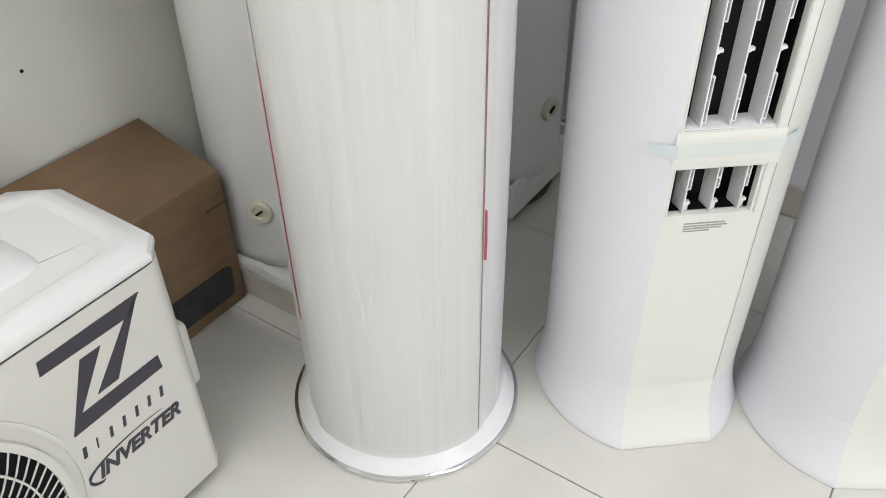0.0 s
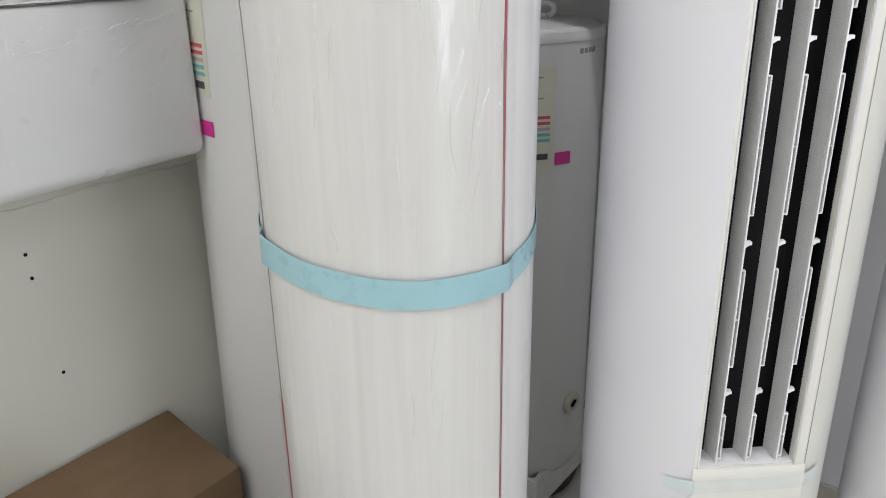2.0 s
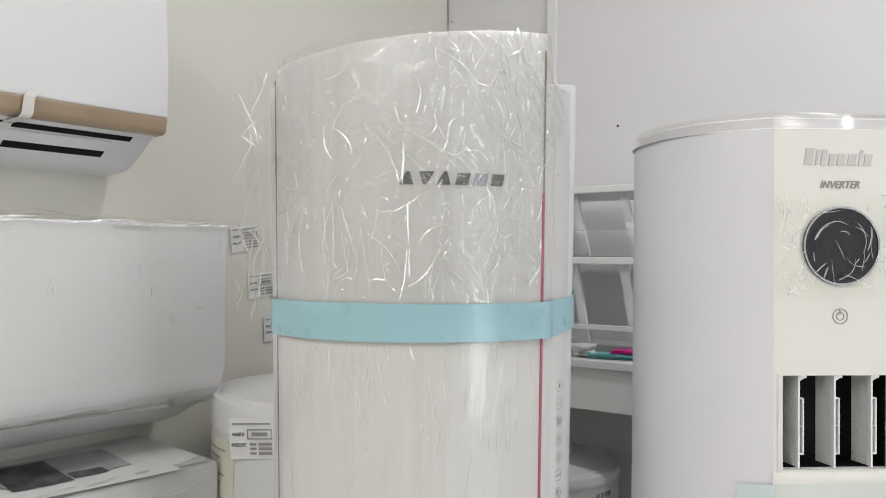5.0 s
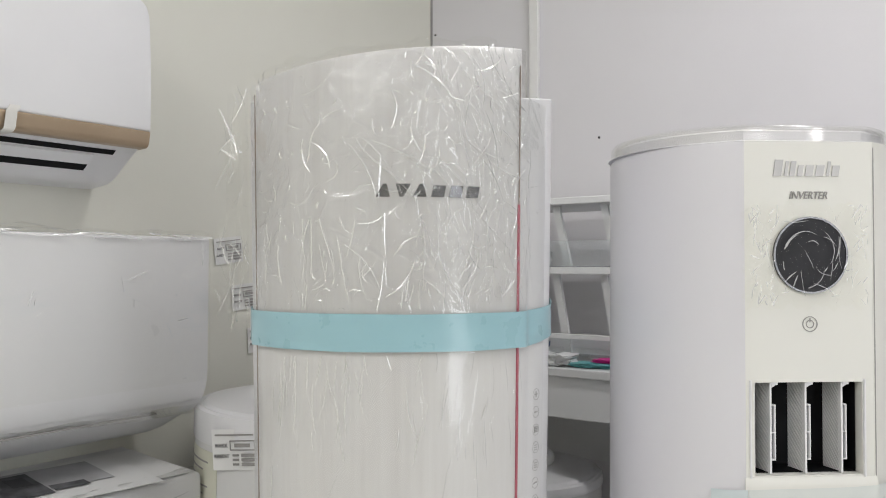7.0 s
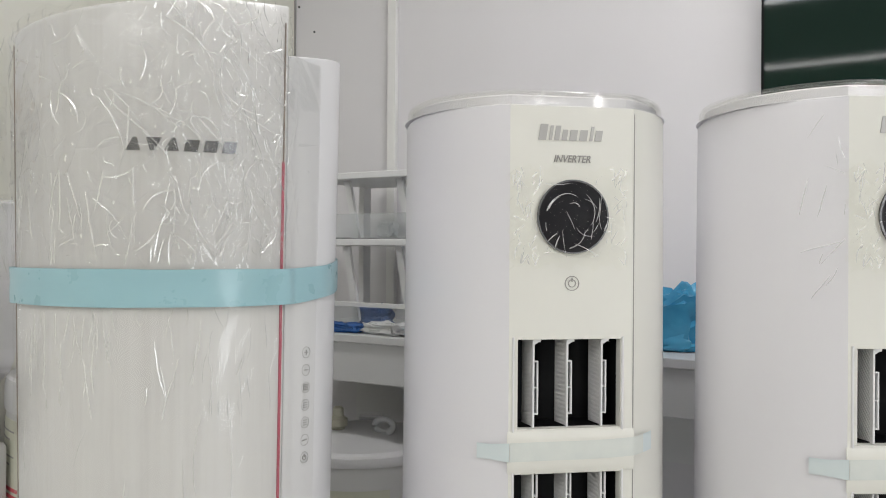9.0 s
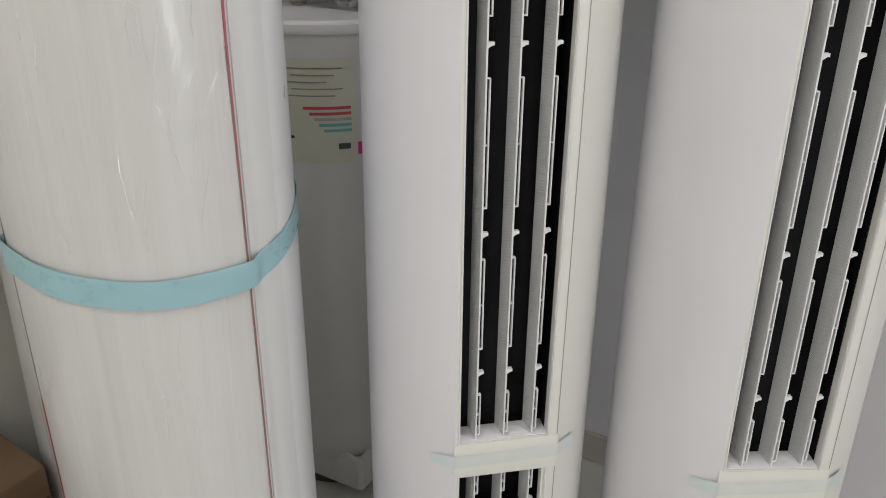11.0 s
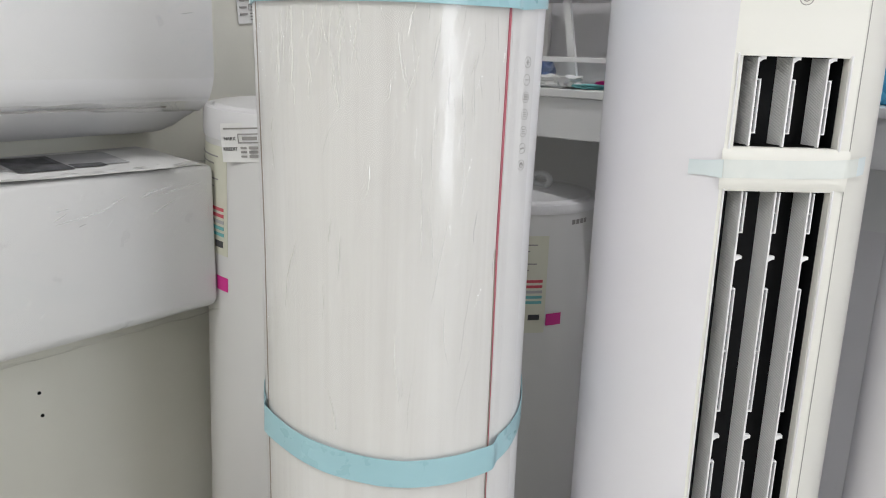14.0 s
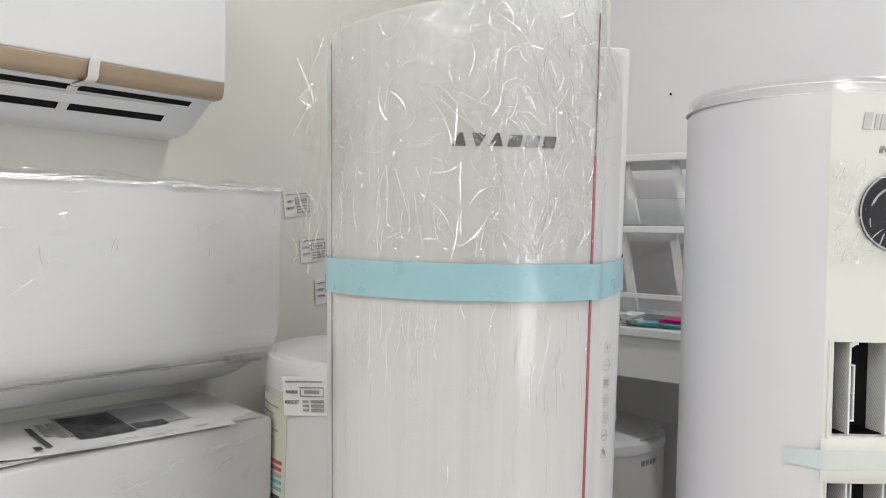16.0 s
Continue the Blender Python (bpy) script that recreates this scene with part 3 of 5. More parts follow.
    def lower(u, z):
        h = creases(u, z, 60, 11, (-0.15, 0.15), (0.95, 1.36), (0.04, 0.20), (0.0012, 0.0022), (0.0006, 0.0018), 0.08, 0.12)
        h += creases(u, z, 30, 13, (-0.17, 0.16), (0.10, 1.00), (0.05, 0.30), (0.0014, 0.0028), (0.0003, 0.0010), 0.03, 0.06)
        h += creases(u, z, 40, 8, (-0.16, 0.16), (1.36, 1.49), (0.03, 0.12), (0.0012, 0.0024), (0.0006, 0.0022), 0.1, 0.25)
        return h + 0.0003 * np.sin(u * 31 + z * 9) ** 2
    film_part("film_wrap", wrap(-52, 64, 400, 1.4955, 1.785, 320, upper), FILM, th, "crinkled clear protective film")
    film_part("film_wrap", wrap(-52, 64, 330, 0.055, 1.4955, 540, lower), FILM_FINE, th, "smoother lower part of the clear film")
    on_wrap = lambda u, z, lift: on_round(0.1992 + lift, math.degrees(u / 0.2), z + 0.0165 * (math.degrees(u / 0.2) + 3) / 49 * max(0.0, min(1.0, (z - 1.34) / 0.445)))
    pinched = bmesh.new()
    folds(pinched, on_wrap, 46, 71, (-0.165, 0.155), (1.525, 1.787), (0.010, 0.060), (0.0007, 0.0019), 0.25, 0.8, curl=1.3)
    folds(pinched, on_wrap, 12, 70, (-0.04, 0.155), (1.52, 1.70), (0.07, 0.18), (0.0006, 0.0015), -0.75, 0.22, curl=0.6)
    folds(pinched, on_wrap, 52, 72, (0.03, 0.158), (1.518, 1.787), (0.02, 0.10), (0.0007, 0.0018), -0.15, 0.5, curl=1.1)
    folds(pinched, on_wrap, 40, 73, (-0.15, 0.158), (1.518, 1.62), (0.02, 0.09), (0.0007, 0.0018), 0.05, 0.22)
    folds(pinched, on_wrap, 60, 76, (-0.15, 0.158), (1.36, 1.474), (0.02, 0.07), (0.0006, 0.0015), 0.05, 0.18)
    folds(pinched, on_wrap, 26, 74, (-0.15, 0.158), (0.98, 1.47), (0.03, 0.16), (0.0006, 0.0015), 0.03, 0.10)
    folds(pinched, on_wrap, 14, 75, (-0.16, 0.158), (0.12, 0.92), (0.05, 0.22), (0.0006, 0.0013), 0.02, 0.06)
    folds(pinched, on_wrap, 170, 77, (-0.165, 0.158), (1.52, 1.787), (0.004, 0.020), (0.0006, 0.0018), 0.1, 0.9, curl=1.6)
    folds(pinched, on_wrap, 150, 78, (0.02, 0.158), (1.52, 1.787), (0.005, 0.026), (0.0006, 0.0020), -0.1, 0.6, curl=1.6)
    on_edge = lambda u, z, lift: on_round(0.198 + u + lift, left - 1 - 160 * u, z)
    folds(pinched, on_edge, 26, 79, (0.0, 0.032), (1.49, 1.77), (0.015, 0.08), (0.0010, 0.0028), 0.05, 0.35)
    fold_part(pinched, th, "bright creases in the clear film", FOLD)
    # loose film standing out at the left edge of the panel and above its top
    tuft = lambda u, z: on_round(0.198 + 0.030 * u * (0.6 + 0.4 * noise.noise(Vector((z * 14, 2, 2)))) + 0.004 * noise.noise(Vector((z * 50, u * 4, 1))), left - 2 - 7 * u + 2 * noise.noise(Vector((z * 25, u * 3, 9))), z)
    part("film_edge", sheet(tuft, span(0, 1, 10), span(1.50, 1.765, 46)), FILM, th, "loose creased edge of the clear film", True)
    fringe = lambda d, v: on_round(0.197 + 0.006 * noise.noise(Vector((d * 0.3, v * 2, 5))), d, top_z(d) - 0.004 + v * (0.010 + 0.010 * noise.noise(Vector((d * 0.12, 3, 8)))))
    part("film_edge", sheet(fringe, span(left + 4, right - 12, 60), span(0, 1, 5)), FILM, th, "loose creased edge of the clear film", True)
    return th


column_unit()


# ---------------------------------------------------------------- faceted tower units
def tower_outline(out=0.0, n=14):
    """Half outlines joined: flat front, soft sides, round back. Goes round from the front's left corner, anticlockwise from above."""
    p0, p1, p2, p3 = Vector((0.0755, 0.0)), Vector((0.135, 0.028)), Vector((0.180, 0.080)), Vector((0.180, 0.165))
    side = [(1 - t) ** 3 * p0 + 3 * (1 - t) ** 2 * t * p1 + 3 * (1 - t) * t * t * p2 + t ** 3 * p3 for t in span(0, 1, n)]
    back = [Vector((0.180 * math.cos(a), 0.165 + 0.17 * math.sin(a))) for a in span(0, math.pi, 2 * n)][1:-1]
    pts = side + back + [Vector((-p.x, p.y)) for p in reversed(side)]
    for p in pts:
        if p.x > 0.0755:
            p.x -= 0.09 * (p.x - 0.0755)
    if out:
        c = Vector((0, 0.17))
        pts = [p + (p - c).normalized() * out for p in pts]
    return pts


def along_outline(dist):
    """The point and outward normal at a distance along the outline from the front's middle (right positive)."""
    half = [Vector((0, 0))] + tower_outline()[:20]
    d, left = abs(dist), dist < 0
    for a, b in zip(half, half[1:]):
        if d <= (b - a).length:
            p, t = a.lerp(b, d / (b - a).length), (b - a).normalized()
            break
        d -= (b - a).length
    nrm = Vector((t.y, -t.x))
    return (Vector((-p.x, p.y)), Vector((-nrm.x, nrm.y))) if left else (p, nrm)


HOLES = [(0.494, 0.574), (0.635, 1.277), (1.329, 1.4335)]
GX0, GX1 = -0.0685, 0.0605


def tower_unit():
    th = thing("floor_air_conditioner", pose(0.499, 1.129, 0, 0, 0, 7.0), "white faceted tower air conditioner with cream-tinted front and three louvred grilles", "air conditioner", "tower air conditioners")
    o = tower_outline()
    # side and back shell: open at the front
    rows = [[(p.x - math.copysign(k * max(0.0, abs(p.x) - 0.0755), p.x), p.y, z) for p in o] for z, k in ((0.125, 0.0), (0.6, 0.0), (1.2, 0.02), (1.702, 0.05), (1.7065, 0.075))]
    part("body", loft([r[8:] for r in rows], closed=False), PLASTIC, th, "smooth white side shell, tinted cool for its shaded side", 30)
    # same white shell; the cream stands for light on its right side
    part("lit_side_strip", loft([r[:9] for r in rows], closed=False), LIT_CREAM, th, "strip of the same white shell, tinted cream for its lit side", 30)
    flare = [(0.017, 0.001), (0.017, 0.006), (0.0145, 0.016), (0.0105, 0.032), (0.006, 0.055), (0.002, 0.085), (0.0, 0.125)]
    lean_out = lambda y, k: y - 1.25 * k * max(0.0, 1 - max(0.0, y + k) / 0.13)
    part("foot", loft([[(p.x, lean_out(p.y, k), z) for p in tower_outline(k)] for k, z in flare], closed=False), PLASTIC, th, "white foot flaring out to the floor", 30)
    fronts = [(tower_outline(k)[-1], tower_outline(k)[0], z, k) for k, z in flare]
    part("foot_front", loft([[(a.x + (b.x - a.x) * t, lean_out(a.y, k), z) for t in (0, 0.5, 1)] for a, b, z, k in fronts], closed=False), LIT_CREAM, th, "white front of the foot, tinted cream as lit", 30)
    # front panel with three openings
    xs, zs = [-0.0755, GX0, GX1, 0.0755], [0.125] + [z for h in HOLES for z in h] + [1.7065]
    fr = bmesh.new()
    grid = {(i, j): (fr.verts.new((x, 0, z)), fr.verts.new((x, 0.014, z))) for i, x in enumerate(xs) for j, z in enumerate(zs)}
    void = {(1, 1), (1, 3), (1, 5)}
    for i in range(3):
        for j in range(len(zs) - 1):
            q = [(i, j), (i + 1, j), (i + 1, j + 1), (i, j + 1)]
            if (i, j) in void:
                for a, b in zip(q, q[1:] + q[:1]):
                    fr.faces.new((grid[a][0], grid[b][0], grid[b][1], grid[a][1]))
            else:
                fr.faces.new([grid[k][0] for k in q])
    for v in [v for pair in grid.values() for v in pair if not v.link_faces]:
        fr.verts.remove(v)
    panel = part("front_panel", fr, LIT_CREAM, th, "flat white front panel, tinted cream as lit")
    # raised lips round the openings
    for z0, z1 in HOLES:
        part("lip", box(GX1 + 0.001, GX1 + 0.0035, -0.0025, 0.001, z0 - 0.003, z1 + 0.003, 0.0008, 1), WHITE, panel)
        part("lip", box(GX0 - 0.003, GX0 - 0.0005, -0.002, 0.001, z0 - 0.003, z1 + 0.003, 0.0008, 1), WHITE, panel)
    part("lip", box(GX0 + 0.0002, GX0 + 0.004, 0.0008, 0.013, HOLES[2][0] + 0.0002, HOLES[2][1] - 0.0002), LIT_CREAM, panel)
    part("lip", box(GX1 - 0.004, GX1 - 0.0002, 0.0008, 0.013, HOLES[0][0] + 0.0002, HOLES[0][1] - 0.0002), LIT_CREAM, panel)
    seam = sheet(lambda u, z: (0.0757 + 0.0012 * u, -0.0004, z), (0, 1), span(0.13, 1.70, 3))
    part("seam", seam, GREY_PRINT, panel, "thin joint line")
    # cross bands that stand a little proud and run out over the sides
    for z0, z1 in ((0.576, 0.633), (1.279, 1.327)):
        def bar(s, v):
            p, nrm = along_outline(s)
            edge = 1 - min(1.0, (0.5 - abs(v)) / 0.18)
            q = p + nrm * (0.0020 - 0.0016 * edge * edge)
            if abs(s) > 0.080:
                q = p + nrm * 0.0006
            return (q.x, q.y, (z0 + z1) / 2 + v * (z1 - z0))
        part("cross_band", sheet(bar, span(-0.0765, 0.0765, 40), span(-0.5, 0.5, 11), -0.001), LIT_CREAM, th, "slightly raised white band between the grilles, tinted cream as lit", 40)
        def strip(s, v):
            p, nrm = along_outline(s)
            q = p + nrm * (0.0034 + 0.0004 * noise.noise(Vector((s * 60, v, z0 * 9))))
            return (q.x, q.y, (z0 + z1) / 2 + 0.001 + v * (0.022 - 0.004 * min(1.0, max(0.0, -s - 0.075) / 0.02)) + 0.006 * (s / 0.12) ** 2 * (1 if s > 0 else -0.2))
        tape = part("tape", sheet(strip, span(-0.0745, 0.092, 40), span(-0.5, 0.5, 5)), TAPE_PALE, th, "pale see-through tape over the band", True)
        part("tape_end", sheet(strip, span(-0.113, -0.075, 12), span(-0.5, 0.5, 5)), TAPE_END, tape, "pale blue tape end", True)
        part("tape_end", sheet(strip, span(0.0925, 0.110, 8), span(-0.5, 0.5, 5)), TAPE_END, tape, "pale blue tape end", True)
    # louvres
    for z0, z1 in HOLES:
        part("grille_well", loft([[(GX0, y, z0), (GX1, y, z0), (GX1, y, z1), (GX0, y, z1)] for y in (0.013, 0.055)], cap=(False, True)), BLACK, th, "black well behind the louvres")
        if z1 - z0 > 0.3:
            deep = 0.034
            part("sill", loft([[(x, 0.001, z0 + 0.0005), (x, deep, z0 + 0.0005), (x, deep, z0 + 0.004), (x, 0.001, z0 + 0.002)] for x in (GX0 + 0.0003, GX1 - 0.0003)]), WHITE, th, "pale sill of the opening")
        for u in (0.024, 0.065, 0.1075):
            x = GX0 + u
            blade = bmesh.new()
            a, b = Vector((x, 0.008)), Vector((x - 0.0055, 0.034))
            n = Vector((b.y - a.y, a.x - b.x)).normalized() * 0.0007
            loft([[(p.x + s * n.x, p.y + s * n.y, z) for p, s in ((a, 1), (b, 1), (b, -1), (a, -1))] for z in span(z0 + 0.002, z1 - 0.001, 8)], bm=blade)
            lv = part("louvre", blade, RIB, th, "ribbed upright louvre blade")
            rail = bmesh.new()
            box(x - 0.0012, x + 0.0012, 0.004, 0.010, z0 + 0.001, z1 - 0.001, 0.0004, 1, rail)
            tall = z1 - z0
            if tall > 0.3:
                loops, hooks = [(1.225, 1.290), (0.990, 1.155), (0.785, 0.920), (0.644, 0.712)], (1.1935, 0.954, 0.7465)
            elif tall > 0.09:
                loops, hooks = [(1.345, 1.408)], (1.431,)
            else:
                loops, hooks = [(0.536, 0.574)], (0.512,)
            for l0, l1 in loops:
                l1 = min(l1, z1 - 0.002)
                box(x + 0.0042, x + 0.0058, 0.004, 0.010, l0, l1, 0.0003, 1, rail)
                box(x + 0.0012, x + 0.0042, 0.004, 0.010, l0, l0 + 0.0016, 0.0003, 1, rail)
                if l1 < z1 - 0.01:
                    box(x + 0.0012, x + 0.0042, 0.004, 0.010, l1 - 0.0016, l1, 0.0003, 1, rail)
                box(x + 0.0012, x + 0.0042, 0.004, 0.010, (l0 + l1) / 2 - 0.0006, (l0 + l1) / 2 + 0.0006, 0.0002, 1, rail)
            for hz in hooks:
                prism([(x + 0.0012, hz - 0.004), (x + 0.006, hz - 0.001), (x + 0.0085, hz - 0.001), (x + 0.0085, hz + 0.003), (x + 0.0012, hz + 0.003)], 0.004, 0.011, rail)
            part("rail", rail, WHITE, lv, "white front rail with notches")
            if tall < 0.09:
                part("pivot", lathe([(0.0055, z0 + 0.001), (0.0055, z0 + 0.010), (0.003, z0 + 0.016)], 12, centre=(x + 0.006, 0.016)), WHITE, lv, "white louvre pivot")
    # display dial under film
    dial = part("dial", prism([(0.043 * math.cos(a), 1.577 + 0.043 * math.sin(a)) for a in span(0, 2 * math.pi * 59 / 60, 60)], -0.003, 0.002), GLOSS_BLACK, th, "round glossy black display dial", 30)
    part("dial_rim", ring_flat(0.0415, 0.0435, 60, -0.002, 0.0022), MARK, dial, m=pose(0, 0, 1.577))
    x, z = np.meshgrid(np.linspace(-0.076, 0.066, 170), np.linspace(1.518, 1.634, 140))
    r, a = np.hypot(x, z - 1.577), np.arctan2(z - 1.577, x)
    h = creases(x, z, 110, 41, (-0.075, 0.065), (1.52, 1.634), (0.01, 0.05), (0.0007, 0.0018), (0.0008, 0.0030), 0.4, 0.9)
    h += creases(x, z, 60, 43, (-0.076, -0.045), (1.515, 1.63), (0.01, 0.04), (0.0007, 0.0016), (0.0010, 0.0034), 0.2, 0.7)
    h += 0.0016 * np.exp(-((r - 0.030 - 0.004 * np.sin(2 * a + 1)) / 0.0022) ** 2) * np.clip(np.sin(a * 1.5 + 2.2), 0, 1)
    h += 0.0014 * np.exp(-((r - 0.019 + 0.003 * a) / 0.0016) ** 2) * np.clip(np.cos(a + 0.4), 0, 1)
    rag = 1 + 0.05 * np.sin(z * 310) * np.sin(z * 97 + 1)
    y = -0.0045 - h + 0.006 * np.clip((-x - 0.071) / 0.005, 0, 1)
    film_part("film_patch", np.stack([x * rag, y, z + 0.003 * np.sin(x * 190) + 0.002 * np.sin(x * 430)], -1), FILM_DIAL, th, "crumpled clear film over the dial")
    on_front = lambda u, z, lift: (u, -0.0078 - lift, z)
    pinched = bmesh.new()
    folds(pinched, on_front, 34, 81, (-0.074, 0.064), (1.520, 1.634), (0.006, 0.034), (0.0007, 0.0018), 0.4, 0.9, 0.002)
    folds(pinched, on_front, 40, 82, (-0.075, -0.045), (1.520, 1.634), (0.006, 0.030), (0.0008, 0.0022), 0.1, 0.5, 0.002)
    folds(pinched, on_front, 22, 83, (0.044, 0.064), (1.520, 1.634), (0.006, 0.030), (0.0007, 0.0018), 0.1, 0.5, 0.002)
    # white reflection swirls on the film over the dial, laid on as milky ribbons
    on_dial = lambda u, z, lift: (u * math.cos(z / 0.03), -0.0078 - lift, 1.577 + u * math.sin(z / 0.03))
    folds(pinched, on_dial, 9, 84, (0.012, 0.039), (-0.09, 0.09), (0.020, 0.070), (0.0007, 0.0022), 0.15, 0.35, 0.002)
    fold_part(pinched, th, "bright creases of the crumpled film, with milky ribbons as reflection swirls", FOLD_MILKY)
    # power icon
    pw = part("power_icon", ring_flat(0.0078, 0.0088, 32, 0, 0.0007), GREY_PRINT, th, "printed power symbol in a ring", m=pose(0.0, 0, 1.499))
    ic = bmesh.new()
    ring_flat(0.0038, 0.0048, 24, 0, 0.0007, ic)
    box(-0.0006, 0.0006, -0.0008, 0, 0.0018, 0.0066, bm=ic)
    part("symbol", ic, GREY_PRINT, pw)
    # maker's mark as plain slanted blocks, and the word below it
    wide = [0.0105, 0.004, 0.007, 0.007, 0.010, 0.0105, 0.004, 0.0095]
    x = -0.042
    for k, w in enumerate(wide):
        h = 0.0185 if k == 0 else (0.0170 if k in (1, 2, 6) else 0.0125)
        z = 1.6665
        bmk = prism([(x, z), (x + w * 0.88, z), (x + w * 0.88 + h * 0.16, z + h), (x + h * 0.16, z + h)], -0.0011, 0)
        part("mark_block", bmk, SILVER, th, "small silver-grey block of the maker's mark")
        x += w + 0.0022
    t = text_mesh("INVERTER", 0.0118, 0.25, 0.0005, bold=0.01)
    part("word", widen(t, 0.86), GREY_PRINT, th, "printed word INVERTER", m=pose(-0.001, -0.0006, 1.6445))
    for k, w in enumerate((0.062, 0.066, 0.058, 0.040)):
        part("caption_line", box(-0.040, -0.040 + w, -0.0007, 0, 0.4775 - 0.0046 * k, 0.4795 - 0.0046 * k), GREY_PRINT, th, "line of tiny grey print")
    # clear cover on top
    co = tower_outline(-0.006)
    ci = tower_outline(-0.020)
    lid = bmesh.new()
    loft([[(p.x, p.y, 1.707) for p in co], [(p.x, p.y, 1.721) for p in co], [(p.x, p.y, 1.726) for p in tower_outline(-0.009)], [(p.x, p.y, 1.726) for p in ci], [(p.x, p.y, 1.7235) for p in ci], [(p.x, p.y, 1.7235) for p in tower_outline(-0.0115)], [(p.x, p.y, 1.707) for p in tower_outline(-0.0095)]], cap=(False, False), bm=lid)
    part("clear_cover", lid, RIM, th, "clear plastic rim round the top", 30)
    part("top_plate", loft([[(p.x, p.y, 1.7065) for p in tower_outline(-0.002)], [(p.x, p.y, 1.709) for p in tower_outline(-0.0125)], [(p.x, p.y, 1.7195) for p in tower_outline(-0.013)], [(p.x, p.y, 1.7215) for p in tower_outline(-0.016)]]), PLASTIC, th)
    return th


tower = tower_unit()
third = copy_thing(tower, pose(0.857, 1.040, 0, 0, 0, -1.5))
# the last tower still wears thin creased film on its side
side_film = bmesh.new()
def on_side(u, z, lift):
    p, nrm = along_outline(u)
    q = p + nrm * (0.0016 + lift)
    return (q.x, q.y, z)
folds(side_film, on_side, 12, 122, (-0.125, -0.078), (1.45, 1.69), (0.012, 0.06), (0.0006, 0.0017), 0.7, 0.6, 0.0012)
fold_part(side_film, third, "faint creases in clear film on the side", FOLD_MILKY)


# ---------------------------------------------------------------- wall units on the left wall
# In these the local x runs along the wall to the back corner, local -y points into the room.
LEFT = ROOM @ pose(WALL_A, 0, 0, 0, 0, 90)


def rounded_profile(pts, radii, seg=6):
    out = []
    n = len(pts)
    for k in range(n):
        p, a, b, r = Vector(pts[k]), Vector(pts[k - 1]), Vector(pts[(k + 1) % n]), radii[k]
        if r <= 0:
            out.append(p)
            continue
        da, db = (a - p).normalized(), (b - p).normalized()
        s, e = p + da * r, p + db * r
        out += [(1 - t) ** 2 * s + 2 * (1 - t) * t * p + t * t * e for t in span(0, 1, seg)]
    return out


def extrude_along(profile, x0, x1, end=0.006):
    """A profile of (y, z), drawn along x with softened ends."""
    c = sum((Vector(p) for p in profile), Vector((0, 0))) / len(profile)
    def ring(x, k):
        return [(x, c.x + (p[0] - c.x) * k, c.y + (p[1] - c.y) * k) for p in profile]
    return loft([ring(x0, 0.97), ring(x0 + end, 1), ring(x1 - end, 1), ring(x1 - end * 0.3, 0.99), ring(x1, 0.965)])


# upper unit with a champagne trim
u1 = thing("wall_air_conditioner", LEFT, "glossy white wall air conditioner with champagne trim and tape strap", "air conditioner", "wall air conditioners")
prof = rounded_profile([(0, 1.700), (-0.060, 1.706), (-0.135, 1.758), (-0.158, 1.762), (-0.158, 2.012), (0, 2.012)], [0, 0.02, 0.015, 0.01, 0.05, 0])
part("body", extrude_along(prof, 0.17, 1.022), WHITE, u1, smooth=40)
cover = rounded_profile([(-0.150, 1.790), (-0.166, 1.786), (-0.168, 1.90), (-0.160, 2.014), (-0.145, 2.014)], [0.002, 0.006, 0.08, 0.012, 0.002])
bm = bmesh.new()
def cover_ring(x, k):
    return [(x, y, 1.79 + (z - 1.79) * k) for y, z in cover]
loft([cover_ring(0.165, 0.9), cover_ring(0.18, 0.99), cover_ring(0.2, 1), cover_ring(0.985, 1), cover_ring(1.010, 0.985), cover_ring(1.022, 0.94), cover_ring(1.026, 0.88)], bm=bm)
part("front_cover", bm, WHITE, u1, "bowed glossy white front cover", 40)
trim = rounded_profile([(-0.128, 1.7585), (-0.163, 1.760), (-0.168, 1.787), (-0.150, 1.7875)], [0.004, 0.010, 0.003, 0])
part("trim", extrude_along(trim, 0.166, 1.025), GOLD, u1, "champagne metallic trim strip", 40)
def slot(x0, x1, ya, za, yb, zb, mat, name, label, proud=0.0012):
    d = Vector((yb - ya, zb - za)).normalized()
    n = Vector((d.y, -d.x)) if d.y * 0 - d.x > 0 else Vector((-d.y, d.x))
    n = n if n.y < 0 else -n
    bm = loft([[(x, ya, za), (x, yb, zb), (x, yb + n.x * proud, zb + n.y * proud), (x, ya + n.x * proud, za + n.y * proud)] for x in (x0, x1)])
    return part(name, bm, mat, u1, label)
slot(0.20, 0.985, -0.131, 1.7545, -0.122, 1.7485, BLACK, "slot", "dark air outlet slot")
slot(0.23, 0.955, -0.098, 1.7310, -0.086, 1.7225, BLACK, "slot", "dark air outlet slot")
slot(0.23, 0.955, -0.118, 1.7455, -0.100, 1.7325, WHITE, "flap", "white air flap", 0.003)
strap = rounded_profile([(-0.170, 1.796), (-0.1715, 1.790), (-0.167, 1.757), (-0.130, 1.7555), (-0.085, 1.7195)], [0, 0.004, 0.008, 0.004, 0])
part("tape_strap", sheet(lambda x, k: (x - 0.0009 * k, strap[int(k)][0] - 0.0012, strap[int(k)][1] - 0.0012), (0.796, 0.812), range(len(strap)), 0.0006), MASK, u1, "strip of white paper tape")

